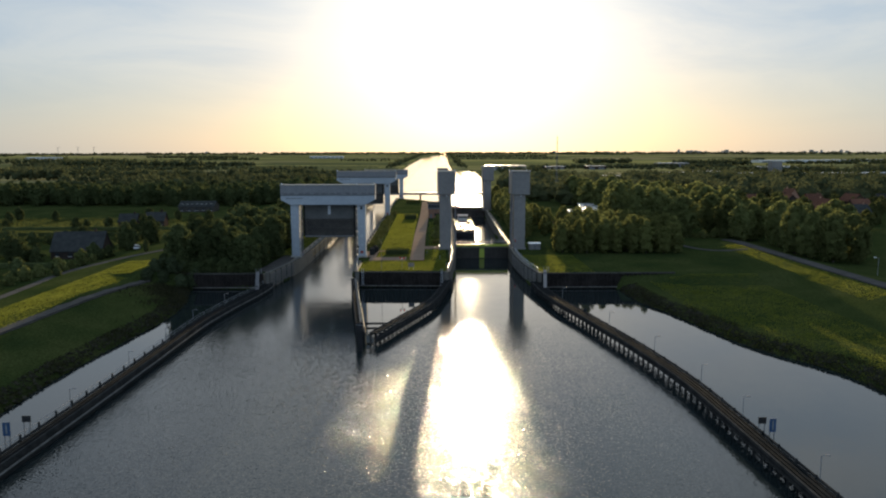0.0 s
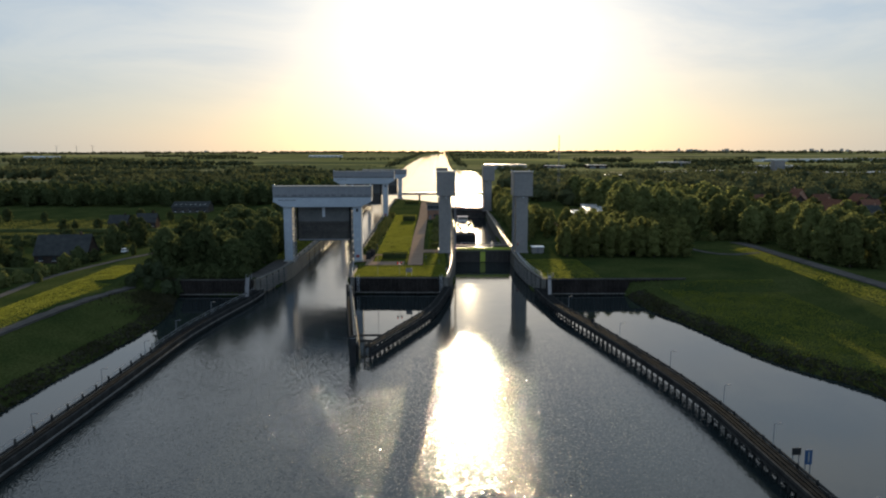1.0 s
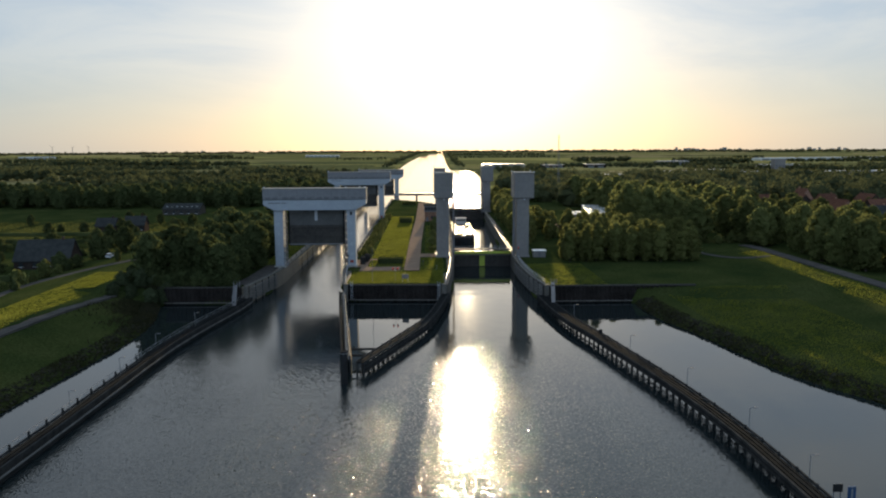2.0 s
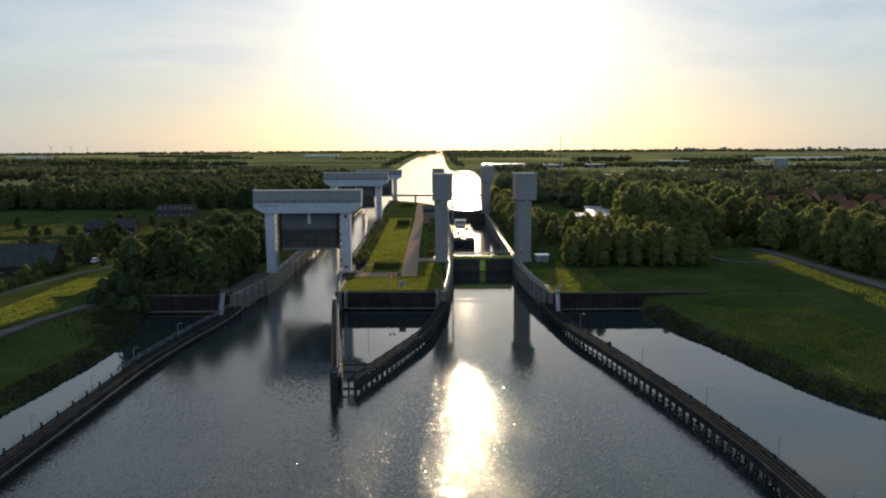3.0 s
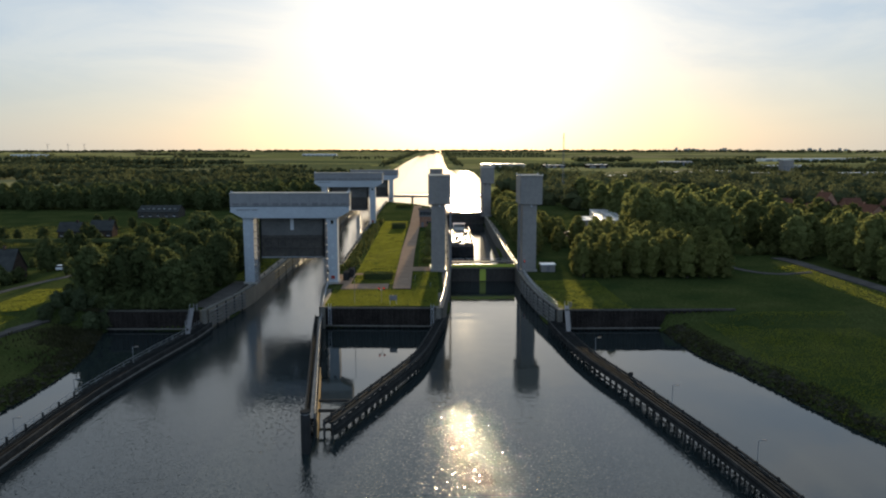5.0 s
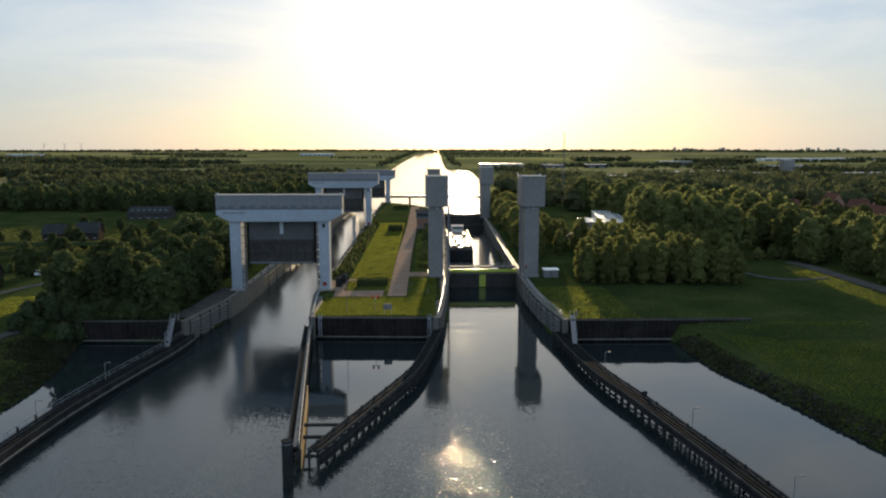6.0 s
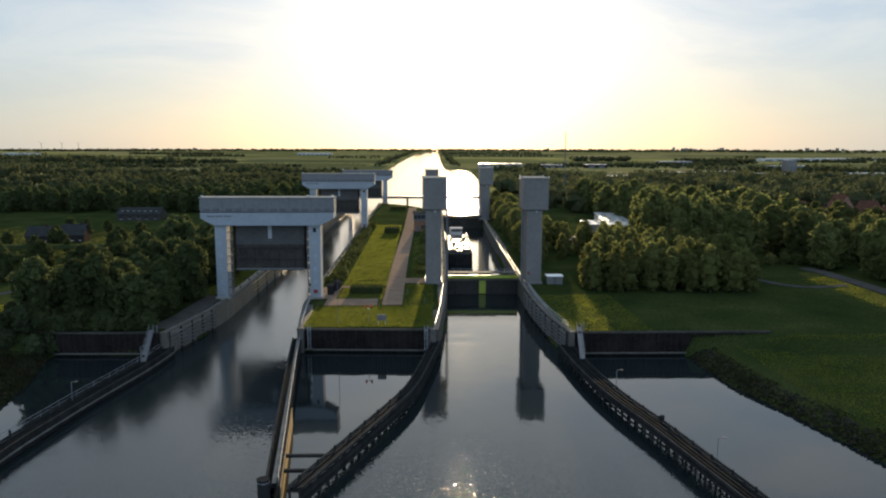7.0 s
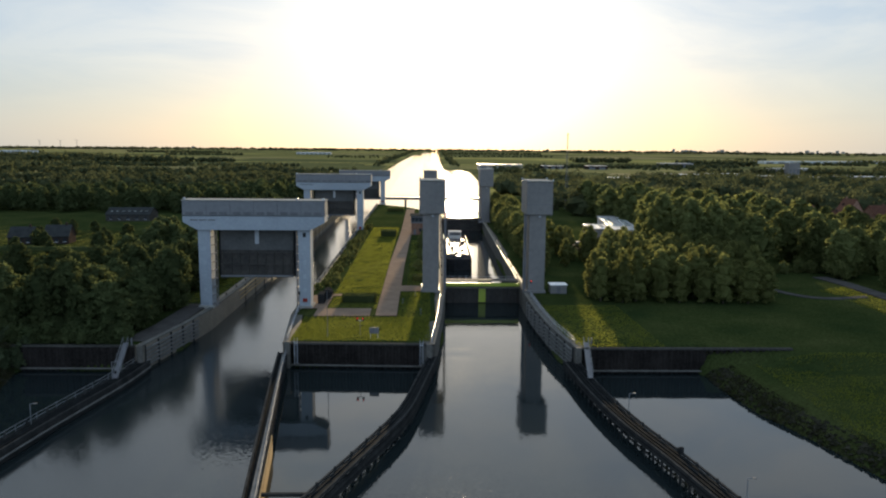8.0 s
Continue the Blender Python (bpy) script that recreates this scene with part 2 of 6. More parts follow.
def water_material():
    """Open water under a light wind, calm in the lee of the lock and mirror-like behind the guide works."""
    m = bpy.data.materials.new("canal_water")
    m.use_nodes = True
    nd, lk = m.node_tree.nodes, m.node_tree.links
    bsdf = nd["Principled BSDF"]
    bsdf.inputs["Base Color"].default_value = (0.011, 0.016, 0.017, 1)
    bsdf.inputs["IOR"].default_value = 1.42
    geo = nd.new("ShaderNodeNewGeometry")
    sep = nd.new("ShaderNodeSeparateXYZ")
    lk.new(geo.outputs["Position"], sep.inputs[0])
    px, py = sep.outputs["X"], sep.outputs["Y"]

    def noise_of(scale, detail, key="Color"):
        n = nd.new("ShaderNodeTexNoise")
        n.inputs["Scale"].default_value, n.inputs["Detail"].default_value = scale, detail
        lk.new(geo.outputs["Position"], n.inputs["Vector"])
        return n.outputs[key]

    def span(v, a, b, lo, hi):
        n = nd.new("ShaderNodeMapRange")
        n.interpolation_type = "SMOOTHSTEP"
        for key, x in zip(("From Min", "From Max", "To Min", "To Max"), (a, b, lo, hi)):
            n.inputs[key].default_value = x
        lk.new(v, n.inputs["Value"])
        return n.outputs[0]

    def calc(op, a, b, c=None):
        n = nd.new("ShaderNodeMath")
        n.operation = op
        for k, v in enumerate((a, b) if c is None else (a, b, c)):
            if isinstance(v, (int, float)):
                n.inputs[k].default_value = v
            else:
                lk.new(v, n.inputs[k])
        return n.outputs[0]

    def vcalc(op, a, b):
        n = nd.new("ShaderNodeVectorMath")
        n.operation = op
        for k, v in enumerate((a, b)):
            if isinstance(v, tuple):
                n.inputs[k].default_value = v
            else:
                lk.new(v, n.inputs[k])
        return n.outputs[0]

    # the wind grows with the distance from the lock, and blows again on the canal beyond
    wind = calc("MAXIMUM", span(py, -58.0, -138.0, 0.0, 1.2), span(py, 205.0, 300.0, 0.0, 0.8))
    wind = calc("MAXIMUM", wind, span(px, 14.0, 40.0, 0.17, 0.07))
    wind = calc("MULTIPLY", wind, span(px, 40.0, 58.0, 1.0, 0.62))
    wind = calc("MULTIPLY", wind, span(noise_of(0.03, 2.0, "Fac"), 0.35, 0.65, 0.7, 1.12))
    # still water behind the long guide works
    wind = calc("MULTIPLY", wind, calc("MULTIPLY", span(px, -24.0, -17.0, 0.12, 1.0), span(px, 80.0, 70.0, 0.12, 1.0)))
    # still water in the basin between the two middle guide works
    in_left = span(calc("SUBTRACT", px, calc("MULTIPLY_ADD", py, -0.122, 7.5)), -0.5, 0.5, 0.0, 1.0)
    in_right = span(calc("SUBTRACT", calc("MINIMUM", calc("MULTIPLY_ADD", py, 0.33, 53.6), 39.6), px), -0.6, 0.6, 0.0, 1.0)
    basin = calc("MULTIPLY", calc("MULTIPLY", in_left, in_right), span(py, -101.0, -99.0, 0.0, 1.0))
    wind = calc("MULTIPLY", wind, calc("SUBTRACT", 1.0, calc("MULTIPLY", basin, 0.85)))

    raw = vcalc("SUBTRACT", noise_of(4.4, 0.7), (0.5, 0.5, 0.5))
    waves = vcalc("MULTIPLY", raw, (WAVE_X, WAVE_Y, 0.0))
    ripples = vcalc("MULTIPLY", vcalc("MULTIPLY", vcalc("MULTIPLY", raw, raw), raw), (CREST_X, CREST_Y, 0.0))
    sc = nd.new("ShaderNodeVectorMath")
    sc.operation = "SCALE"
    lk.new(vcalc("ADD", waves, ripples), sc.inputs[0])
    lk.new(wind, sc.inputs["Scale"])
    swell = vcalc("MULTIPLY", vcalc("SUBTRACT", noise_of(0.28, 1.0), (0.5, 0.5, 0.5)), (0.006, 0.012, 0.0))
    total = vcalc("NORMALIZE", vcalc("ADD", vcalc("ADD", sc.outputs[0], swell), (0.0, 0.0, 1.0)), (0.0, 0.0, 0.0))
    lk.new(total, bsdf.inputs["Normal"])
    # ripples too small to see: glossy in the lee, rougher in the wind
    fine = calc("MULTIPLY", span(px, 4.0, 14.0, 0.14, 0.0), span(px, -20.0, -14.0, 0.0, 1.0))
    lk.new(calc("MAXIMUM", span(wind, 0.0, 1.0, 0.04, 0.092), fine), bsdf.inputs["Roughness"])
    return m


def ground_material():
    """Lush grass near the locks, a patchwork of fields beyond."""
    m = bpy.data.materials.new("grass_and_fields")
    m.use_nodes = True
    nd, lk = m.node_tree.nodes, m.node_tree.links
    bsdf = nd["Principled BSDF"]
    bsdf.inputs["Roughness"].default_value = 0.9
    bsdf.inputs["Specular IOR Level"].default_value = 0.0
    geo = nd.new("ShaderNodeNewGeometry")
    pos = geo.outputs["Position"]

    def noise_node(s, d=4.0):
        n = nd.new("ShaderNodeTexNoise")
        n.inputs["Scale"].default_value, n.inputs["Detail"].default_value = s, d
        lk.new(pos, n.inputs["Vector"])
        return n

    def ramp(fac, stops):
        r = nd.new("ShaderNodeValToRGB")
        while len(r.color_ramp.elements) < len(stops):
            r.color_ramp.elements.new(0.5)
        for e, (p, c) in zip(r.color_ramp.elements, stops):
            e.position, e.color = p, (*c, 1)
        lk.new(fac, r.inputs[0])
        return r.outputs[0]

    def mix(f, a, b, mode="MIX"):
        x = nd.new("ShaderNodeMix")
        x.data_type, x.blend_type = "RGBA", mode
        lk.new(f, x.inputs["Factor"]) if hasattr(f, "links") else None
        if not hasattr(f, "links"):
            x.inputs["Factor"].default_value = f
        lk.new(a, x.inputs["A"])
        lk.new(b, x.inputs["B"])
        return x.outputs["Result"]

    lush = ramp(noise_node(0.06, 6).outputs["Fac"], [(0.3, (0.022, 0.034, 0.012)), (0.5, (0.034, 0.045, 0.015)), (0.7, (0.050, 0.058, 0.021))])
    tuft = ramp(noise_node(2.4, 5).outputs["Fac"], [(0.3, (0.55, 0.55, 0.5)), (0.7, (1.25, 1.25, 1.2))])
    near = mix(1.0, lush, tuft, "MULTIPLY")
    mp = nd.new("ShaderNodeMapping")
    mp.inputs["Rotation"].default_value = (0, 0, 0.25)
    mp.inputs["Scale"].default_value = (0.0020, 0.0036, 1.0)
    lk.new(pos, mp.inputs["Vector"])
    vor = nd.new("ShaderNodeTexVoronoi")
    vor.distance = "CHEBYCHEV"
    vor.inputs["Scale"].default_value = 1.0
    vor.inputs["Randomness"].default_value = 0.75
    lk.new(mp.outputs[0], vor.inputs["Vector"])
    sep = nd.new("ShaderNodeSeparateColor")
    lk.new(vor.outputs["Color"], sep.inputs[0])
    fields = ramp(sep.outputs[0], [(0.0, (0.06, 0.07, 0.035)), (0.3, (0.10, 0.105, 0.045)), (0.5, (0.16, 0.16, 0.06)),
                                   (0.7, (0.19, 0.165, 0.09)), (0.85, (0.085, 0.095, 0.042)), (1.0, (0.22, 0.21, 0.075))])
    fields = mix(1.0, fields, ramp(noise_node(0.012, 5).outputs["Fac"], [(0.3, (0.75, 0.75, 0.75)), (0.7, (1.2, 1.2, 1.2))]), "MULTIPLY")
    ln = nd.new("ShaderNodeVectorMath")
    ln.operation = "LENGTH"
    lk.new(pos, ln.inputs[0])
    far = nd.new("ShaderNodeMapRange")
    far.inputs["From Min"].default_value, far.inputs["From Max"].default_value = 390.0, 450.0
    lk.new(ln.outputs["Value"], far.inputs["Value"])
    lk.new(mix(far.outputs[0], near, fields), bsdf.inputs["Base Color"])
    b = nd.new("ShaderNodeBump")
    b.inputs["Strength"].default_value, b.inputs["Distance"].default_value = 0.6, 0.15
    lk.new(noise_node(3.0, 5).outputs["Fac"], b.inputs["Height"])
    lk.new(b.outputs[0], bsdf.inputs["Normal"])
    return m


WATER, GROUND = water_material(), ground_material()


# ---- geometry helpers ----
def finish(bm, name, material, parent=None, label=""):
    me = bpy.data.meshes.new(name)
    bm.normal_update()
    bm.to_mesh(me)
    bm.free()
    me.materials.append(material)
    ob = new(name, me)
    if parent:
        ob.parent = parent
    if label:
        ob["label"] = label
    return ob


def part(name, bm, material, parent, label=""):
    return finish(bm, name, material, parent, label)


def thing(name, at, label, category, group="", kind=""):
    ob = new(name)
    ob.matrix_world = at if isinstance(at, Matrix) else pose(*at)
    return tagged(ob, label, category, group, kind)


def box(bm, x0, x1, y0, y1, z0, z1, bevel=0.0):
    r = bmesh.ops.create_cube(bm, size=1.0, matrix=Matrix.Translation(((x0 + x1) / 2, (y0 + y1) / 2, (z0 + z1) / 2))
                              @ Matrix.Diagonal((x1 - x0, y1 - y0, z1 - z0, 1)))
    if bevel:
        edges = list({e for v in r["verts"] for e in v.link_edges})
        bmesh.ops.bevel(bm, geom=edges, offset=bevel, segments=1, affect="EDGES")
    return bm


def rod(bm, a, b, r, seg=8, r2=None):
    a, b = Vector(a), Vector(b)
    d = b - a
    m = Matrix.Translation((a + b) / 2) @ d.to_track_quat("Z", "Y").to_matrix().to_4x4()
    bmesh.ops.create_cone(bm, cap_ends=True, segments=seg, radius1=r, radius2=r if r2 is None else r2, depth=d.length, matrix=m)
    return bm


def plank(bm, a, b, w, h, up=(0, 0, 1)):
    """A squared beam from a to b, w wide across, h high."""
    a, b = Vector(a), Vector(b)
    d = (b - a)
    y = d.normalized()
    x = y.cross(Vector(up)).normalized()
    z = x.cross(y)
    m = Matrix((x, y, z)).transposed().to_4x4()
    m.translation = (a + b) / 2
    bmesh.ops.create_cube(bm, size=1.0, matrix=m @ Matrix.Diagonal((w, d.length, h, 1)))
    return bm


def prism(bm, pts, z0, z1):
    low = [bm.verts.new((x, y, z0)) for x, y in pts]
    top = [bm.verts.new((x, y, z1)) for x, y in pts]
    bm.faces.new(top)
    bm.faces.new(low[::-1])
    n = len(pts)
    for i in range(n):
        j = (i + 1) % n
        bm.faces.new((low[i], low[j], top[j], top[i]))
    bmesh.ops.recalc_face_normals(bm, faces=bm.faces[:])
    return bm


def profile_x(bm, pts, y0, y1):
    """Extrudes an outline in x, z along y."""
    f = [bm.verts.new((x, y0, z)) for x, z in pts]
    k = [bm.verts.new((x, y1, z)) for x, z in pts]
    bm.faces.new(f)
    bm.faces.new(k[::-1])
    n = len(pts)
    for i in range(n):
        j = (i + 1) % n
        bm.faces.new((f[j], f[i], k[i], k[j]))
    bmesh.ops.recalc_face_normals(bm, faces=bm.faces[:])
    return bm


def B():
    return bmesh.new()


def resample(pts, step):
    """Points at even steps along a bent line, with their headings."""
    out, left = [], 0.0
    for (x0, y0), (x1, y1) in zip(pts, pts[1:]):
        n = math.hypot(x1 - x0, y1 - y0)
        u = ((x1 - x0) / n, (y1 - y0) / n)
        s = left
        while s < n:
            out.append((x0 + u[0] * s, y0 + u[1] * s, u[0], u[1]))
            s += step
        left = s - n
    return out


def smooth(pts, times=2):
    for _ in range(times):
        new_pts = [pts[0]]
        for (x0, y0), (x1, y1) in zip(pts, pts[1:]):
            new_pts += [(0.75 * x0 + 0.25 * x1, 0.75 * y0 + 0.25 * y1), (0.25 * x0 + 0.75 * x1, 0.25 * y0 + 0.75 * y1)]
        pts = new_pts + [pts[-1]]
    return pts


# ---- plan ----
QUAY = 3.6
WATER_Z = -1.1                                 # level of the water below the quays
SKEW = 0.021                                   # the right-hand chamber runs slightly askew of the left one
L_IN, L_OUT = -9.4, 8.8                        # chamber walls of the left lock


def r_wall(y):                                 # chamber walls of the right lock at y
    return 42.9 + SKEW * (y - 18), 62.5 + SKEW * (y - 18)


BANK_L = smooth([(-36, -420), (-34, -260), (-32.4, -170), (-32.0, -138), (-32.4, -119), (-31.0, -98), (-28.8, -75), (-29.6, -56), (-36, -33)])
BANK_R = smooth([(87.8, -35.5), (87.6, -42), (88.0, -49), (89.2, -59), (91.4, -65), (93.2, -74), (94.6, -81), (97.4, -97), (101.8, -108), (106.6, -116.5), (108.6, -124), (109.4, -135), (114, -170), (122, -260), (130, -420)])
LEAD_L = [(-13.6, -34.0), (-11.2, -18), (L_IN - 0.2, -4), (L_IN, 16), (L_IN, 330)]
ISLAND_L = [(L_OUT, 300), (L_OUT, -8), (11.3, -31.0)]
ISLAND_R = [(39.4, -33.0), (41.2, -12), (r_wall(18)[0], 18), (r_wall(240)[0], 240)]
LEAD_R = [(r_wall(210)[1], 210), (r_wall(18)[1], 18), (62.4, -2), (63.2, -20), (65.0, -35.0)]
REACH_R = [(73, 1120), (82, 1800), (100, 2700), (124, 3950), (140, 5200)]          # the canal bends away to the right
REACH_L = [(-20, 1085), (-18, 1250), (-11, 1900), (14, 3150), (52, 3700), (102, 4300), (128, 5200)]
CANAL_R = [(70, 212), (86, 300), (88, 485), (101, 700), (108, 930), (108, 1010), (98, 1060)] + REACH_R
CANAL_L = REACH_L[::-1] + [(-20, 360), (-9.2, 330)]
WATERS = [
    BANK_L + LEAD_L[:3] + [(L_IN, 20), (L_OUT, 20)] + ISLAND_L[1:] + ISLAND_R[:3] + [r_wall(20)[:1] + (20,)] + [r_wall(20)[1:] + (20,)] + LEAD_R[1:] + BANK_R,
    [(L_IN, 10), (L_IN, 345), (L_OUT, 345), (L_OUT, 10)],
    [(r_wall(10)[0], 10), (r_wall(260)[0], 260), (r_wall(260)[1], 260), (r_wall(10)[1], 10)],
    [(L_IN, 330), (L_OUT, 302), (30, 280), (r_wall(240)[0], 240), (r_wall(208)[1], 208)] + CANAL_R + CANAL_L,
]


def signed_distance(px, py, poly):
    """Distance to the outline, negative inside; numpy arrays."""
    d = np.full(px.shape, 1e9)
    inside = np.zeros(px.shape, bool)
    n = len(poly)
    for i in range(n):
        (x0, y0), (x1, y1) = poly[i], poly[(i + 1) % n]
        ex, ey = x1 - x0, y1 - y0
        t = np.clip(((px - x0) * ex + (py - y0) * ey) / (ex * ex + ey * ey + 1e-9), 0, 1)
        d = np.minimum(d, np.hypot(px - x0 - t * ex, py - y0 - t * ey))
        if y0 != y1:
            cross = ((y0 > py) != (y1 > py)) & (px < ex * (py - y0) / ey + x0)
            inside ^= cross
    return np.where(inside, -d, d)


def step01(v, a, b):
    t = np.clip((v - a) / (b - a), 0, 1)
    return t * t * (3 - 2 * t)


def dike_l(y):                                 # line of the road on the left
    return -49.6 + 0.068 * (np.clip(y, -140, 40) + 60)


def dike_r(y):                                 # line of the road on the right
    return 148.4 - 0.012 * y


def land(x, y):
    """Height of the dry land, before the waters are cut."""
    x, y = np.asarray(x, float), np.asarray(y, float)
    z = np.full(x.shape, QUAY - 0.12)
    # polder on the left, with the road on its dike
    left = step01(-x, 62, 85)
    z = z * (1 - left) + 1.6 * left
    z = z + 1.0 * np.exp(-((x - dike_l(y)) / 9.0) ** 2) * step01(-y, -40, 0)
    right = step01(x, 150, 190)
    z = z * (1 - right) + 2.0 * right
    z = z + 1.3 * np.exp(-((x - dike_r(y)) / 8.0) ** 2) * step01(-y, -60, -20)
    # low foreland before the right-hand quay
    z = z - 2.2 * step01(-y - np.clip((x - 97) / 12, 0, 1) * 3.5, 34.8, 37.4 + np.clip((x - 97) / 12, 0, 1) * 3) * step01(x, 78, 84) * (1 - step01(x, 130, 144))
    back = step01(y, 330, 420)
    z = z * (1 - back) + 2.2 * back
    r = np.hypot(x, y)
    return z + 21.0 * np.clip((r - 1900) / 2900, 0, 1.2) ** 1.6


def ground_height(x, y, waters=None):
    x, y = np.asarray(x, float), np.asarray(y, float)
    z = land(x, y)
    sd = np.minimum.reduce([signed_distance(x, y, w) for w in WATERS])
    # long grassed slopes to the outer harbour, sheer edges at the quays
    slope = (y < -36) & ((x < -25) | (x > 80))
    natural = -3.6 + np.clip(sd + 1.8, 0, 3.4) * 1.0 + np.clip(sd - 1.6, 0, 5) * 0.26 + np.clip(sd - 6.6, 0, 60) * 0.17
    canal = (y > 365)
    sheer = -3 + np.clip(sd - 0.3, 0, 1.2) / 1.2 * 9
    n2 = -3.6 + np.clip(sd + 2.0, 0, 12) * 0.9
    cut = np.where(slope, natural, np.where(canal, n2, sheer))
    return np.minimum(z, cut)


# ---- setting: ground, water ----
def sheet():
    xs = np.concatenate([-np.geomspace(240, 4900, 34)[::-1], np.arange(-237.5, 200, 2.5), np.geomspace(200, 4900, 38)])
    ys = np.concatenate([-np.geomspace(300, 2500, 14)[::-1], np.arange(-297.5, 380, 2.5), np.geomspace(380, 4900, 70)])
    gx, gy = np.meshgrid(xs, ys)
    z = ground_height(gx, gy)
    rng = np.random.default_rng(3)
    z = z + np.where(z > 0.5, rng.normal(0, 0.04, z.shape), 0)
    ny, nx = gx.shape
    verts = np.stack([gx, gy, z], -1).reshape(-1, 3)
    idx = np.arange(ny * nx).reshape(ny, nx)
    faces = np.stack([idx[:-1, :-1], idx[:-1, 1:], idx[1:, 1:], idx[1:, :-1]], -1).reshape(-1, 4)
    me = bpy.data.meshes.new("ground")
    me.from_pydata(verts.tolist(), [], faces.tolist())
    me.materials.append(GROUND)
    for p in me.polygons:
        p.use_smooth = True
    return tagged(new("ground", me), "green grass banks, dikes and flat polder fields", "ground", kind="structure")


ground = sheet()
bm = B()
bmesh.ops.create_grid(bm, x_segments=1, y_segments=1, size=1.0, matrix=Matrix.Translation((0, 1200, WATER_Z)) @ Matrix.Diagonal((4900, 3700, 1, 1)))
tagged(finish(bm, "water", WATER), "dark rippled canal water reflecting the evening sky", "water", kind="structure")


# ---- quays ----
def wall_along(bm, pts, inner, z0, z1, side=1):
    """A wall of thickness inner behind a bent line; side: 1 to the left of the way."""
    n = len(pts)
    off = []
    for i in range(n):
        a, b = pts[max(i - 1, 0)], pts[min(i + 1, n - 1)]
        d = math.hypot(b[0] - a[0], b[1] - a[1])
        nx, ny = -(b[1] - a[1]) / d * side, (b[0] - a[0]) / d * side
        off.append((pts[i][0] + nx * inner, pts[i][1] + ny * inner))
    for i in range(n - 1):
        q = [pts[i], pts[i + 1], off[i + 1], off[i]]
        v = [bm.verts.new((x, y, z)) for z in (z0, z1) for x, y in q]
        for f in ((0, 1, 5, 4), (2, 3, 7, 6), (4, 5, 6, 7), (0, 3, 2, 1)):
            bm.faces.new([v[k] for k in f])
        if i == 0:
            bm.faces.new([v[k] for k in (3, 0, 4, 7)])
        if i == n - 2:
            bm.faces.new([v[k] for k in (1, 2, 6, 5)])
    bmesh.ops.remove_doubles(bm, verts=bm.verts[:], dist=0.001)
    bmesh.ops.recalc_face_normals(bm, faces=bm.faces[:])
    return bm


# the weathered concrete again, its tan tint standing for low sun on the wall
SUN_TINTED = mat("sun_tinted_concrete", (0.105, 0.087, 0.065), (0.195, 0.163, 0.122), 0.7, 0.2, 2.0, 0.25, spec=0.35)


def quay(name, pts, side, label, material=OLD_CONCRETE):
    body = tagged(finish(wall_along(B(), pts, 2.4, -3, QUAY - 0.25, side), name, material), label, "quay wall", kind="structure")
    part("coping", wall_along(B(), [(x, y) for x, y in pts], 0.9, QUAY - 0.25, QUAY + 0.05, side), COPING, body, "worn concrete coping")
    return body


quay("wall_quay_1", LEAD_L, 1, "weathered concrete quay wall of the lock chamber, tinted tan as if sunlit", SUN_TINTED)
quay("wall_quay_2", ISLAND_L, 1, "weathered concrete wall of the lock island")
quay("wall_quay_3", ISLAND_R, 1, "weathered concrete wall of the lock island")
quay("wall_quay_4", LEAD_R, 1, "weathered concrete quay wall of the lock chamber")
# kerb strips added here; their pale tone stands in for sunlit coping
KERB_SUNLIT = mat("kerb_paled_sunlit", (0.26, 0.22, 0.17), (0.38, 0.33, 0.26), 0.55, 0.5, 4.0, 0.1, spec=0.2)
for k, (o, w) in enumerate(((0.25, 0.3), (1.15, 0.22))):
    y0, y1 = 30.0, 188.0
    kerb = plank(B(), (r_wall(y0)[1] + o, y0, QUAY + 0.16 - k * 0.1), (r_wall(y1)[1] + o, y1, QUAY + 0.16 - k * 0.1), w, 0.26)
    tagged(finish(kerb, "trim", KERB_SUNLIT), "added smooth kerb strip, paled to show a sunlit chamber edge", "kerb", kind="structure")


def sheet_pile_wall(name, a, b, label):
    """Corrugated piling with a concrete cap and a low ledge at the water."""
    (x0, y0), (x1, y1) = a, b
    n = int(math.hypot(x1 - x0, y1 - y0) / 0.6)
    bm = B()
    ring = []
    for i in range(n * 2 + 1):
        t = i / (n * 2)
        d = 0.0 if (i // 1) % 4 in (0, 1) else 0.3
        ring.append((x0 + (x1 - x0) * t, y0 + (y1 - y0) * t - d))
    lo = [bm.verts.new((x, y, -3)) for x, y in ring]
    hi = [bm.verts.new((x, y, QUAY - 0.3)) for x, y in ring]
    for i in range(len(ring) - 1):
        bm.faces.new((lo[i], lo[i + 1], hi[i + 1], hi[i]))
    wall = tagged(finish(bm, name, SHEET), label, "sheet piling", kind="structure")
    part("cap", plank(B(), (x0, y0, QUAY - 0.13), (x1, y1, QUAY - 0.13), 0.8, 0.34), CAP, wall, "concrete capping beam")
    part("waling", plank(B(), (x0 + 0.5, y0 - 0.6, -0.55), (x1 - 0.5, y1 - 0.6, -0.55), 0.6, 0.16), COPING, wall, "pale worn waling at the waterline")
    return wall


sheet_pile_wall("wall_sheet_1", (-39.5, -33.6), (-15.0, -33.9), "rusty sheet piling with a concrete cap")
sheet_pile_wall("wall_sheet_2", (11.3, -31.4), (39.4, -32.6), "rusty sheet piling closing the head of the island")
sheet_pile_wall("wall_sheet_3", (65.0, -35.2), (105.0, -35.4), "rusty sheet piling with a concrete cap")


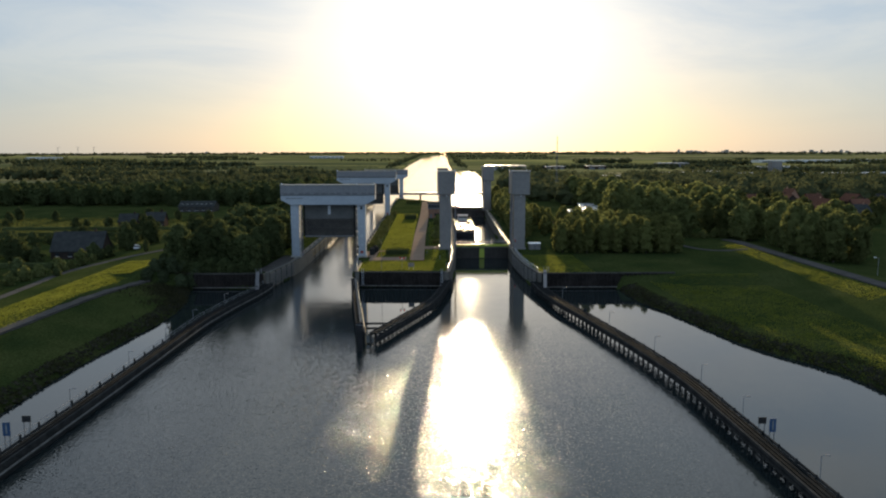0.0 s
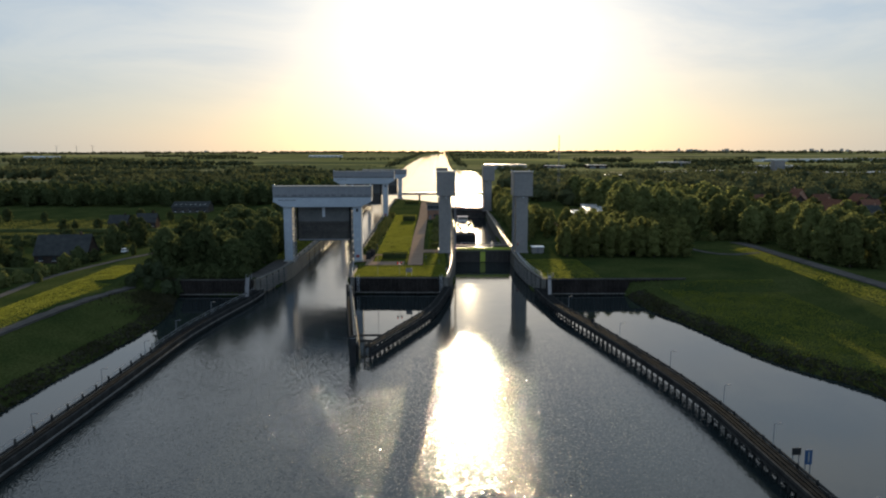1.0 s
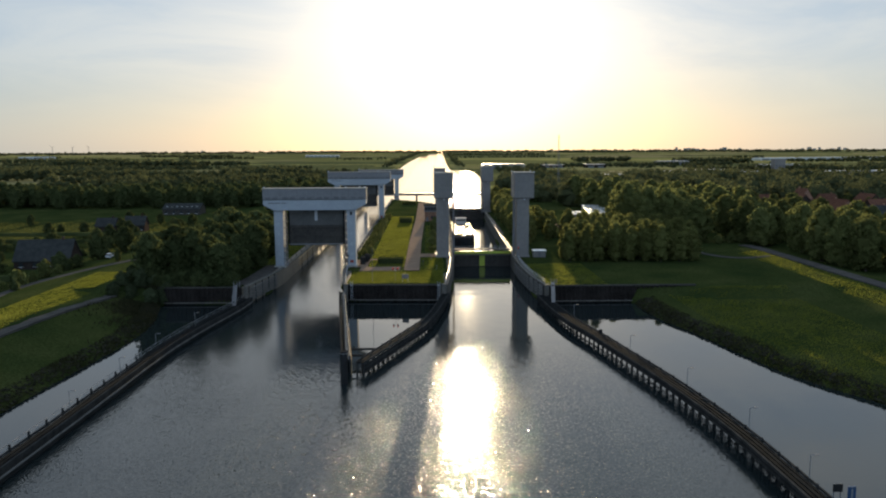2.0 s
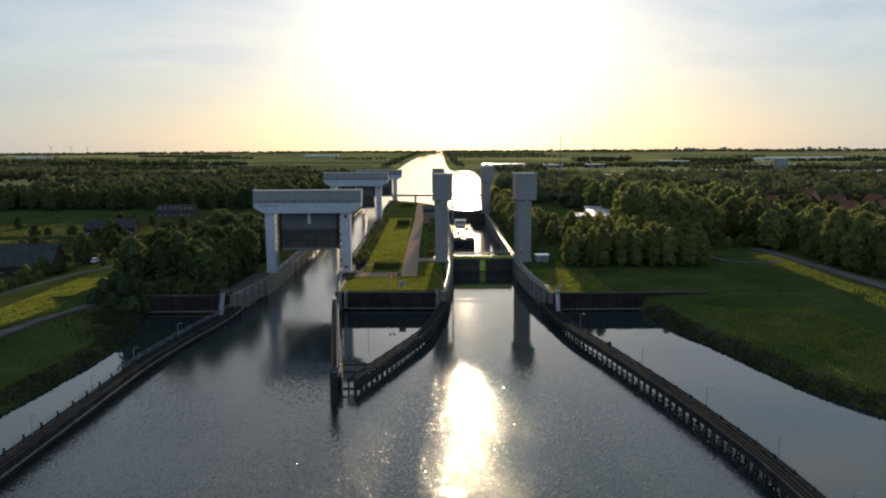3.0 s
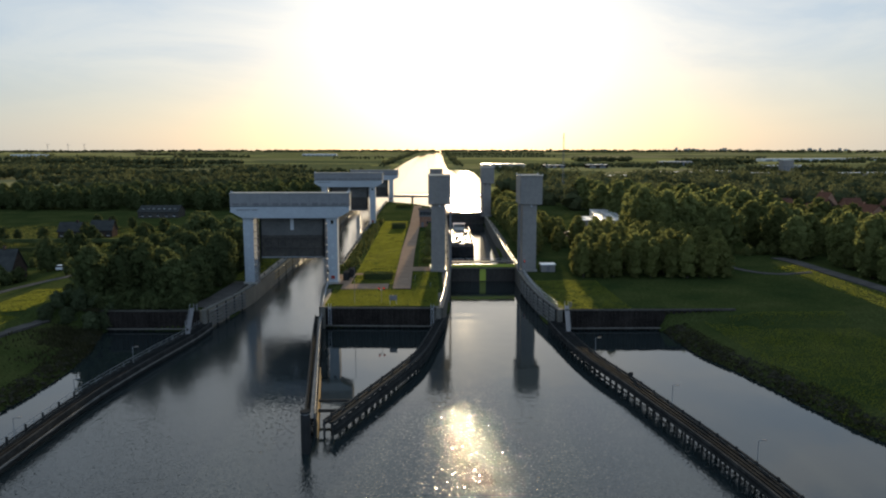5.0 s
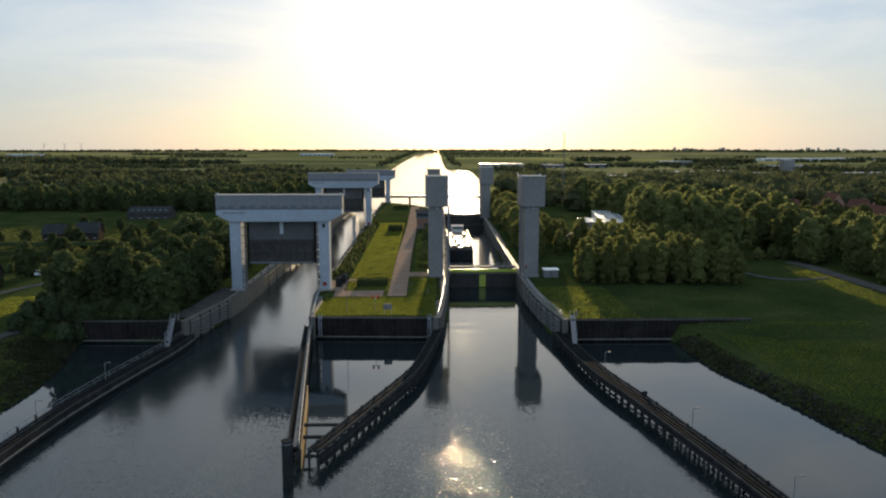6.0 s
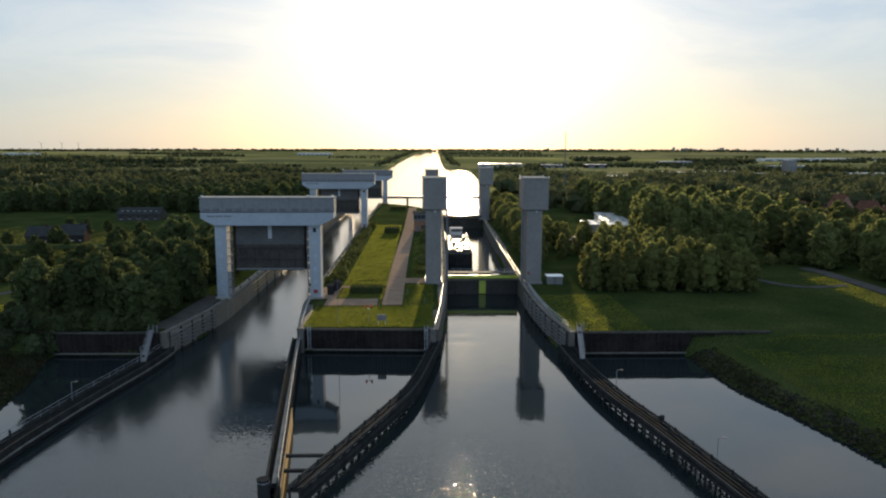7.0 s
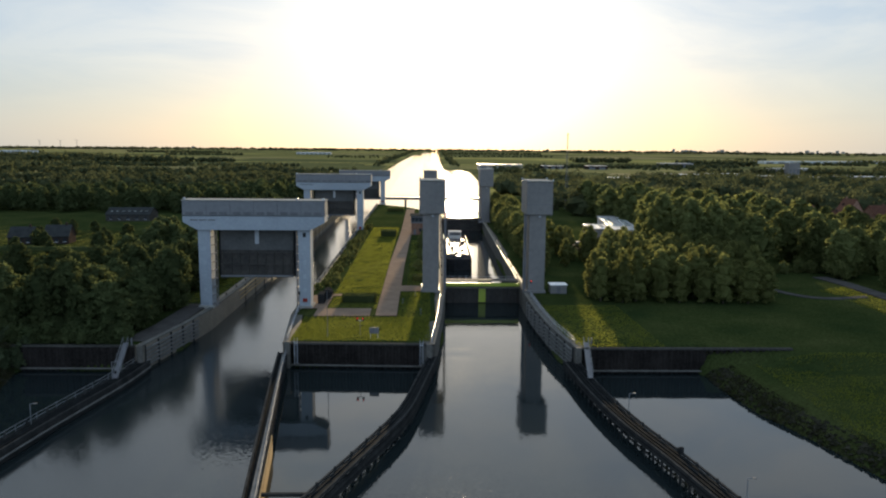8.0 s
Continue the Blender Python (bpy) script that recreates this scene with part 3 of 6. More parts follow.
def strip(name, pts, width, material, label, category, lift=0.06):
    """A road or path draped on the ground."""
    line = resample(pts, 3.0)
    px = np.array([[x - uy * width / 2, x + uy * width / 2] for x, y, ux, uy in line])
    py = np.array([[y + ux * width / 2, y - ux * width / 2] for x, y, ux, uy in line])
    mid = np.array([[x, y] for x, y, ux, uy in line])
    z = ground_height(mid[:, 0], mid[:, 1]) + lift + 0.1
    bm = B()
    rows = []
    for i in range(len(line)):
        rows.append([bm.verts.new((px[i][k], py[i][k], z[i])) for k in (0, 1)] + [bm.verts.new((px[i][k], py[i][k], z[i] - 0.5)) for k in (0, 1)])
    for a, b in zip(rows, rows[1:]):
        bm.faces.new((a[0], a[1], b[1], b[0]))
        bm.faces.new((a[2], a[0], b[0], b[2]))
        bm.faces.new((a[1], a[3], b[3], b[1]))
    bmesh.ops.recalc_face_normals(bm, faces=bm.faces[:])
    return tagged(finish(bm, name, material), label, category, kind="structure")


strip("road", [(float(dike_l(y)), y) for y in range(-300, 46, 12)], 3.6, ASPHALT, "grey asphalt road on the dike", "road")
strip("pavement", smooth([(-74, -70), (-76, -44), (-79, -22), (-72, -2), (-63, 14), (-56, 36)]), 2.4, ASPHALT, "grey narrow path below the dike", "path")
strip("pavement", smooth([(118, 78), (124, 52), (126, 28), (131, 11), (145.5, 7.5)]), 2.2, ASPHALT, "narrow grey path from the grove to the road", "path")
strip("road", [(float(dike_r(y)), y) for y in range(-300, 46, 12)], 4.2, ASPHALT, "grey asphalt road on the dike", "road")
strip("pavement", [(29.3, -9.7), (29.4, 60), (30.5, 150), (30.6, 262)], 4.6, PAVING, "brown clinker path along the lock island", "path")
strip("pavement", [(13.8, -6.0), (28.2, -6.0)], 7.4, PAVING, "brown clinker forecourt of the lock island", "path", 0.03)
strip("pavement", [(13.2, -2.5), (13.2, 14.5)], 4.8, PAVING, "brown clinker yard beside the portal", "path", 0.045)
strip("pavement", [(15.4, 13.2), (27.2, 13.2)], 2.4, PAVING, "brown clinker path behind the clipped hedge", "path", 0.02)
strip("pavement", [(31.4, 22), (37.6, 22)], 7.0, PAVING, "brown clinker path to the lock tower", "path", 0.03)
# asphalt in place of clinker: the shade on this path is its dark colour
strip("pavement", [(-16.2, -31), (-14.6, -20), (-13.6, 3.5)], 4.6, ASPHALT, "quay path leading to the portal, darkened in colour for shade", "path")


# ---- lock buildings ----
def portal(at, top, name="lift_gate_portal"):
    """Concrete lifting portal: two pillars, a haunched beam and a machine house on top."""
    p = thing(name, at, "white concrete lock gate portal with grey machine room above", "lock portal", "lifting portals")
    z1 = top - QUAY
    zb, zm = z1 - 6.6, z1 - 3.6
    for s in (-1, 1):
        bm = B()
        profile_x(bm, [(s * 9.75 - 0.1, 0), (s * 12.25 - 0.1, 0), (s * 12.35 - 0.1, zb + 0.2), (s * 9.6 - 0.1, zb + 0.2)], -1.6, 2.2)
        leg = part("pillar", bm, WHITE_PAINT, p)
        for k in range(5):
            z = 3.5 + k * 3.1
            part("window", box(B(), s * 11.0 - 0.1 - 0.35, s * 11.0 - 0.1 + 0.35, -1.63, -1.55, z, z + 1.0), PANEL_PALE if (k < 4 or s < 0) else BLACK, leg)
        part("base", box(B(), s * 11.0 - 0.1 - 1.7, s * 11.0 - 0.1 + 1.7, -1.9, 2.5, -0.3, 0.45, 0.06), CONCRETE, p, "concrete plinth")
        # stair cage on the chamber side
        bm = B()
        for yy in (-0.9, 0.6):
            box(bm, s * 9.0 - 0.09, s * 9.0 + 0.09, yy, yy + 0.18, 0, zb)
        for k in range(9):
            box(bm, s * 9.35 - 0.55, s * 9.35 + 0.35, -1.0, 0.9, 0.6 + k * 1.9, 0.72 + k * 1.9)
        part("guide_rail", bm, DARK_GREY, p, "dark steel guide rail")
        part("sign", box(B(), s * 11.0 - 0.1 - 0.5, s * 11.0 - 0.1 + 0.5, -1.8, -1.66, 1.3, 2.1), DULL_RED if s > 0 else PANEL_PALE, leg)
    bm = B()
    profile_x(bm, [(-15.5, zm), (-15.5, zm - 1.3), (-12.4, zb), (12.3, zb), (15.5, zm - 1.3), (15.5, zm)], -2.2, 2.8)
    part("beam", bm, WHITE_PAINT, p, "white concrete beam with haunched ends")
    house = part("machine_room", box(B(), -15.6, 15.6, -2.0, 2.6, zm + 0.12, z1 - 0.2, 0.05), GREY_CLAD, p, "grey clad machine room")
    part("roof_edge", box(B(), -15.75, 15.75, -2.15, 2.75, z1 - 0.2, z1, 0.03), CONCRETE, house)
    for k in range(6):
        x = -15.5 + 31 / 6 * (k + 1)
        if k < 5:
            part("joint", box(B(), x - 0.05, x + 0.05, -2.06, -1.98, zm + 0.2, z1 - 0.25), DARK_GREY, house)
        for q in range(2):
            xx = x - 31 / 12 + (q - 0.5) * 2.2
            part("louvre", box(B(), xx - 0.8, xx + 0.8, -2.08, -1.99, zm + 0.3, zm + 0.95), DARK_GREY, house)
    for x in (-15.2, 9.5, 15.2):
        part("lamp", box(B(), x - 0.25, x + 0.25, -1.6, -1.2, z1, z1 + 0.45, 0.05), METAL_WHITE, p)
    for k in range(3):
        part("lettering", box(B(), -13.8 + k * 1.9, -12.2 + k * 1.9, -2.26, -2.21, zm - 0.95, zm - 0.7), DARK_GREY, p, "dark lettering bars")
    return p


def lift_gate(at, top):
    """The raised gate leaf hanging in a portal."""
    g = thing("lift_gate", at, "raised steel lifting gate, lighter above and dark wet below", "lock gate", "lifting gates")
    z1 = top - QUAY - 6.4
    up = part("upper_panel", box(B(), -8.1, 8.1, 0.1, 1.0, z1 - 5.0, z1), GATE_STEEL, g)
    low = part("lower_panel", box(B(), -8.1, 8.1, -0.1, 1.2, z1 - 11.2, z1 - 5.0), GATE_DARK, g, "dark wet lower gate plating")
    for k in range(9):
        x = -7.6 + k * 1.9
        part("stiffener", box(B(), x - 0.1, x + 0.1, -0.35, -0.08, z1 - 11.1, z1 - 5.1), GATE_DARK, low)
    for k in range(3):
        part("girder", box(B(), -8.1, 8.1, -0.5, -0.1, z1 - 11.0 + k * 2.6, z1 - 10.7 + k * 2.6), GATE_DARK if k else LAMP_GREY, low)
    for s in (-1, 1):
        part("roller_frame", box(B(), s * 8.35 - 0.25, s * 8.35 + 0.25, 0.3, 0.8, z1 - 11.0, z1 - 0.3, 0.03), BLACK, g, "dark edge frame of the gate")
    part("light_panel", box(B(), -0.45, 0.45, -0.1, 0.12, z1 - 3.6, z1 - 0.6, 0.04), METAL_WHITE, g, "pale vertical light panel")
    return g


for y, top, x in ((0.0, 27.7, 0.0), (148.7, 27.7, 0.2)):
    portal((x, y, QUAY), top)
    lift_gate((x, y + 0.5, QUAY), top)
portal((2.0, 297, QUAY), 24.2)
lift_gate((2.0, 297.5, QUAY), 24.2)


def lock_tower(at, s, high, name="lock_tower"):
    """Slim concrete lifting tower with a wider machine head; s: which side the chamber lies."""
    t = thing(name, at, "grey concrete lifting tower with a wider machine head", "lock tower", "lifting towers")
    z1 = high - QUAY
    zh = z1 - 8.5
    bm = B()
    profile_x(bm, [(-2.4, 0), (1.65, 0), (1.65, zh + 0.1), (-2.4, zh + 0.1)], 0, 8.0)
    shaft = part("shaft", bm, TOWER_GREY, t)
    head = part("head", box(B(), -3.3, 3.2, -0.6, 9.4, zh, z1 - 0.25, 0.25), TOWER_GREY, t, "grey machine head")
    part("roof_edge", box(B(), -3.4, 3.3, -0.7, 9.5, z1 - 0.25, z1, 0.05), CONCRETE, head)
    part("joint", box(B(), -3.33, 3.23, -0.63, -0.58, zh + 2.6, zh + 2.7), DARK_GREY, head)
    part("lamp", box(B(), -0.25, 0.25, -1.0, -0.6, zh - 0.5, zh - 0.1, 0.05), METAL_WHITE, t)
    part("plinth", box(B(), -2.8, 2.0, -0.35, 8.4, -0.3, 0.5, 0.1), TOWER_GREY, t, "concrete plinth")
    part("guide_rail", box(B(), s * 3.2 - 0.3, s * 3.2 + 0.3, 1.2, 2.4, -0.5, zh + 0.5), DARK_GREY, t, "dark steel guide rail")
    for x, y in ((-3.2, -0.5), (3.1, -0.5), (3.1, 9.2), (-3.2, 9.2)):
        part("roof_lamp", box(B(), x - 0.15, x + 0.15, y - 0.15, y + 0.15, z1, z1 + 0.35), METAL_WHITE, t)
    return t


lock_tower((39.6, 17.5, QUAY), 1, 31.5)
lock_tower((66.0, 16.8, QUAY), -1, 31.5)
lock_tower((41.0, 189, QUAY), 1, 28.0)
lock_tower((67.6, 189, QUAY), -1, 29.0)


def low_gate(y, top, z_low, near=True):
    """Closed gate with a walkway along its top."""
    x0, x1 = r_wall(y)
    g = thing("lock_gate", ((x0 + x1) / 2, y, 0), "closed dark steel lock gate with yellow fascia and stripe" if near else "closed dark steel lock gate at the chamber's far end", "lock gate")
    w = (x1 - x0) / 2
    leaf = part("leaf", box(B(), -w, w, 0.3, 1.6, z_low, top - 1.2), GATE_DARK, g)
    part("walkway", box(B(), -w, w, -0.4, 2.4, top - 0.22, top, 0.03), OLD_CONCRETE, g, "worn grey walkway")
    part("fascia", box(B(), -w, w, -0.3, 0.0, top - 1.6, top - 0.7), YELLOW if near else GATE_DARK, g, "yellow fascia" if near else "")
    part("ledge", box(B(), -w, w, -0.7, 0.4, top - 2.1, top - 1.85), SHIP_DECK, g)
    if near:
        part("stripe", box(B(), -0.9, 0.9, 0.1, 0.32, -0.9, top - 2.2), YELLOW, leaf, "yellow marking stripe")
    for k in range(11):
        x = -w + 0.8 + k * (2 * w - 1.6) / 10
        if abs(x) > 1.2:
            part("rib", box(B(), x - 0.12, x + 0.12, -0.1, 0.32, z_low, top - 2.2), GATE_DARK, leaf)
    bm = B()
    for k in range(12):
        x = -w + 0.3 + k * (2 * w - 0.6) / 11
        rod(bm, (x, -0.3, top), (x, -0.3, top + 1.05), 0.035, 5)
    for z in (0.55, 1.05):
        rod(bm, (-w, -0.3, top + z), (w, -0.3, top + z), 0.03, 5)
    part("railing", bm, METAL_WHITE, g, "thin steel railing")
    return g


low_gate(26.0, 5.0, -3)
low_gate(194.0, 6.0, -3, False)

# low road bridge beyond the locks
bridge = thing("bridge", (0, 338, 0), "low dark bridge across the upper approach", "bridge")
part("deck", box(B(), -12, 84, -2.5, 2.5, 3.5, 5.2, 0.05), DARK_GREY, bridge)
for x in (10, 26, 42, 60):
    part("bridge_pier", box(B(), x - 0.7, x + 0.7, -2.0, 2.0, -2, 3.5), OLD_CONCRETE, bridge)
bm = B()
for s in (-2.4, 2.4):
    for k in range(33):
        rod(bm, (-12 + 3 * k, s, 5.2), (-12 + 3 * k, s, 6.2), 0.05, 5)
    rod(bm, (-12, s, 6.2), (84, s, 6.2), 0.05, 5)
part("railing", bm, DARK_GREY, bridge)

# kiosk and cabinets on the quay
kiosk = thing("equipment_cabin", (71.2, 17.5, QUAY), "small grey equipment cabin with a pale flat roof", "cabin")
part("wall", box(B(), -2.0, 2.0, -1.5, 1.5, -0.2, 1.9, 0.03), TOWER_GREY, kiosk)
part("roof", box(B(), -2.2, 2.2, -1.7, 1.7, 1.9, 2.15, 0.03), SIGN_WHITE, kiosk, "pale flat roof")
part("door", box(B(), -0.5, 0.4, -1.54, -1.48, 0.0, 1.75), DARK_GREY, kiosk)


# ---- guide works in the water ----
def sweep(bm, pts, w, h):
    """A squared beam that follows a bent line of points, as one piece."""
    rings = []
    n = len(pts)
    for i, p in enumerate(pts):
        a, b = Vector(pts[max(i - 1, 0)]), Vector(pts[min(i + 1, n - 1)])
        d = (b - a).normalized()
        s = d.cross(Vector((0, 0, 1))).normalized()
        u = s.cross(d)
        rings.append([bm.verts.new(Vector(p) + s * (w / 2 * i1) + u * (h / 2 * j1)) for i1, j1 in ((-1, -1), (1, -1), (1, 1), (-1, 1))])
    for a, b in zip(rings, rings[1:]):
        for k in range(4):
            bm.faces.new((a[k], a[(k + 1) % 4], b[(k + 1) % 4], b[k]))
    bm.faces.new(rings[0][::-1])
    bm.faces.new(rings[-1])
    bmesh.ops.recalc_face_normals(bm, faces=bm.faces[:])
    return bm


def beside(line, o, z):
    """The line of a guide work, o metres to its left, at height z."""
    return [(x - uy * o, y + ux * o, z) for x, y, ux, uy in line]


PILES = {}


def fender(pts, width, top, label, inner=1, beams=(0.0, -0.42, -0.84), rail=False, posts=0.45, waling=False):
    """Timber guide work: piles, deck, rubbing beams on the ship's side. inner: 1 when ships pass on the left of the way."""
    line = resample(smooth(pts, 2), 2.3)
    f = thing("guide_work", (0, 0, 0), label, "guide work")
    o = (width / 2 + 0.14) * inner
    lanes = max(3, round(width / 0.36))
    for k in range(lanes):
        u = (k + 0.5) / lanes - 0.5
        part("deck_beam", sweep(B(), beside(line, width * 0.9 * u, top - 0.16 + (0.1 if k % 2 else 0.0)), width * 0.9 / lanes * 0.8, 0.2), DECK, f)
    for a in line[::2]:
        part("joist", plank(B(), (a[0] - a[3] * width * 0.5, a[1] + a[2] * width * 0.5, top - 0.42), (a[0] + a[3] * width * 0.5, a[1] - a[2] * width * 0.5, top - 0.42), 0.24, 0.26), DECK, f)
    for z in beams:
        part("rubbing_beam", sweep(B(), beside(line, o, top + 0.02 + z), 0.28, 0.34), TIMBER, f)
    if waling:
        part("waling", sweep(B(), beside(line, o + 0.22 * inner, top - 0.95), 0.16, 0.2), TIMBER_GREY, f, "pale worn waling")
    part("kerb_beam", sweep(B(), beside(line, -o * 0.92, top + 0.06), 0.24, 0.26), TIMBER, f)
    part("back_beam", sweep(B(), beside(line, -o, top - 0.55), 0.22, 0.28), TIMBER, f)
    for key, h in (("short", top + 2.4), ("long", top + 2.5 + posts)):
        if (key, h) not in PILES:
            me = bpy.data.meshes.new("fender_post")
            bm = rod(B(), (0, 0, -2.5), (0, 0, h - 2.5), 0.17, 7)
            bm.to_mesh(me)
            bm.free()
            me.materials.append(TIMBER)
            PILES[(key, h)] = me
    for i, (x, y, ux, uy) in enumerate(line):
        for s in (1, -1):
            oo = o * 0.8 * s
            p = new("fender_post", PILES[("short", top + 2.4)] if s > 0 or i % 2 else PILES[("long", top + 2.5 + posts)])
            p.parent = f
            p.location = (x - uy * oo, y + ux * oo, 0)
    if rail:
        for z in (0.55, 1.05):
            bm = B()
            sweep(bm, beside(line, -o * 0.85, top + z), 0.06, 0.06)
            part("handrail", bm, LAMP_GREY, f, "thin galvanised handrail")
        for k in range(0, len(line)):
            x, y, ux, uy = line[k]
            part("rail_post", rod(B(), (x + uy * o * 0.85, y - ux * o * 0.85, top), (x + uy * o * 0.85, y - ux * o * 0.85, top + 1.05), 0.04, 5), LAMP_GREY, f)
    return f


PIER_L = [(-13.4, -34), (-13.9, -44), (-16.0, -58), (-17.0, -65), (-17.9, -73), (-18.9, -83), (-19.3, -109), (-19.7, -128), (-20.1, -142), (-20.7, -161), (-22.0, -200), (-23.5, -260)]
PIER_R = [(64.4, -35), (65.0, -50), (66.7, -65), (69.6, -78), (71.3, -88.6), (73.0, -98), (75.1, -111), (77.3, -130), (77.6, -146), (77.8, -158), (78.4, -190), (80, -225), (82, -260)]
PIER_CR = [(39.0, -33), (38.2, -38), (36.4, -50.2), (34.8, -60), (32.9, -66.6), (26.2, -85), (21.4, -98.2)]
PIER_CL = [(11.2, -31), (13.1, -48), (15.9, -70.4), (19.3, -97.6)]
fender(PIER_L, 1.9, 0.7, "long dark timber guide work standing in the water", 1, (0.0, -0.4, -0.8, -1.2, -1.6), rail=True, posts=0.9, waling=True)
fender(PIER_R, 2.4, 1.0, "long dark timber guide work standing in the water", -1, (0.0, -0.38, -0.76))
fender(PIER_CR, 1.4, 1.3, "dark timber guide work curving off the island", 1, (0.0, -0.66, -1.04, -1.42, -1.76))
fender(PIER_CL, 1.3, 1.5, "narrow timber guide work leading to the island head", -1, (0.0, -0.42, -0.84, -1.26, -1.7, -2.1), rail=True)
DOLPHIN = (19.4, -102.2)
bm = rod(B(), (*DOLPHIN, -3), (*DOLPHIN, 4.6), 0.66, 16)
pile = thing("mooring_dolphin", (0, 0, 0), "stout black steel pile at the head of the guide works", "dolphin")
part("tube", bm, BLACK, pile)
part("cap", rod(B(), (*DOLPHIN, 4.6), (*DOLPHIN, 4.75), 0.7, 16), BLACK, pile)
part("band", rod(B(), (*DOLPHIN, 4.35), (*DOLPHIN, 4.45), 0.68, 16), LAMP_GREY, pile, "dull grey band")



# ---- trees ----
bm = B()
bmesh.ops.create_icosphere(bm, subdivisions=1, radius=1.0)
ICO_V = np.array([tuple(v.co) for v in bm.verts])
ICO_F = np.array([[v.index for v in f.verts] for f in bm.faces])
bm.free()


def leaf_cloud(centres, n, size, rng, lay=1.5):
    """Many small leaf faces scattered over the shells of overlapping clumps; lay: how far they lie along the shell."""
    c = np.array(centres)
    pick = rng.choice(len(c), n, p=c[:, 3] ** 2 / np.sum(c[:, 3] ** 2))
    d = rng.normal(size=(n, 3))
    d /= np.linalg.norm(d, axis=1)[:, None]
    d[:, 2] = np.where(d[:, 2] < -0.55, -d[:, 2], d[:, 2])
    r = c[pick, 3] * rng.uniform(0.78, 1.06, n)
    p = c[pick, :3] + d * r[:, None]
    a = rng.normal(size=(n, 3)) + d * lay
    a /= np.linalg.norm(a, axis=1)[:, None]
    u = np.cross(a, rng.normal(size=(n, 3)))
    u /= np.linalg.norm(u, axis=1)[:, None]
    v = np.cross(a, u)
    s = size * rng.uniform(0.6, 1.4, n)[:, None]
    quads = np.stack([p - u * s, p - v * s * 0.6, p + u * s, p + v * s * 0.6], 1)
    return quads.reshape(-1, 3), np.arange(4 * n).reshape(-1, 4)


def tree_meshes(seed, height, spread, clumps, leaves, leaf_size, trunk=0.25, low=0.08, clump=1.0, peak=0.35):
    """Trunk with limbs, and a domed crown of many leafy clumps; peak: where up the crown it is widest."""
    rng = np.random.default_rng(seed)
    centres = []
    base = height * low
    lean = rng.normal(0, spread * 0.10, 2)
    for k in range(clumps):
        a = k * 2.39996 + rng.uniform(-0.5, 0.5)
        f = min(0.97, max(0.03, (k + rng.uniform(0, 1)) / clumps))
        # half-width of the dome at this height
        q = (f - peak) / (1 - peak) if f > peak else (peak - f) / peak * 0.75
        wide = spread * math.sqrt(max(0.05, 1 - q * q)) * rng.uniform(0.86, 1.1)
        rr = spread * rng.uniform(0.26, 0.42) * clump
        rad = max(0.0, wide - rr)
        z = base + (height - base) * (0.08 + 0.86 * f) - rr * 0.4 * f
        centres.append((rad * math.cos(a) + lean[0] * f, rad * math.sin(a) + lean[1] * f, z, rr))
    centres.append((lean[0], lean[1], height - spread * 0.42, spread * 0.4))
    verts, faces = leaf_cloud(centres, leaves, leaf_size, rng)
    core = [(x * 0.9, y * 0.9, z, r * 0.64) for x, y, z, r in centres] + [(0, 0, base + (height - base) * g, spread * w) for g, w in ((0.28, 0.62), (0.5, 0.66), (0.7, 0.5))]
    crown = bpy.data.meshes.new("crown")
    # dark twigs and inner leaves that stop the light
    iv, fc = [], []
    for x, y, z, r in core:
        n0 = len(iv)
        iv += ((ICO_V + rng.normal(0, 0.1, ICO_V.shape)) * r + (x, y, z)).tolist()
        fc += (ICO_F + n0).tolist()
    crown.from_pydata(iv + verts.tolist(), [], fc + (faces + len(iv)).tolist())
    bm = B()
    rod(bm, (0, 0, -0.4), (0, 0, height * 0.55), trunk, 7, trunk * 0.5)
    for k in range(4):
        a = k * 1.6 + rng.uniform(0, 1)
        rod(bm, (0, 0, height * (0.22 + 0.07 * k)), (math.cos(a) * spread * 0.6, math.sin(a) * spread * 0.6, height * (0.45 + 0.08 * k)), trunk * 0.4, 5, trunk * 0.15)
    tm = bpy.data.meshes.new("trunk")
    bm.to_mesh(tm)
    bm.free()
    return tm, crown


KINDS = {
    "round": [tree_meshes(10 + k, 8.7, 2.5, 22, 1100, 0.23, 0.14, -0.05, 0.72, 0.5) for k in range(6)],
    "broad": [tree_meshes(30 + k, 13, 5.0, 40, 1900, 0.40, 0.35, -0.03, 0.7, 0.58) for k in range(5)],
    "tall": [tree_meshes(50 + k, 18, 5.0, 36, 1800, 0.5, 0.40, 0.02, 0.74, 0.6) for k in range(3)],
    "wood": [tree_meshes(90 + k, 16, 5.6, 26, 720, 0.82, 0.40, 0.0, 0.76, 0.58) for k in range(5)],
    "shrub": [tree_meshes(70 + k, 3.2, 1.9, 10, 320, 0.28, 0.08, -0.05) for k in range(3)],
}


def tree(kind, x, y, leaf, label, size=1.0, group=""):
    tm, crown = random.choice(KINDS[kind])
    z = float(ground_height(np.array([x]), np.array([y]))[0])
    t = thing("shrub" if kind == "shrub" else "tree", pose(x, y, z, 0, 0, random.uniform(0, 360)) @ Matrix.Diagonal((size * random.uniform(0.9, 1.12), size * random.uniform(0.9, 1.12), size * random.uniform(0.88, 1.14), 1)), label, "shrub" if kind == "shrub" else "tree", group)
    a = new("trunk", tm)
    if not tm.materials:
        tm.materials.append(BARK)
    a.parent = t
    b = new("crown", crown)
    if not crown.materials:
        crown.materials.append(leaf)
    b.parent = t
    b.material_slots[0].link = "OBJECT"
    b.material_slots[0].material = leaf
    return t


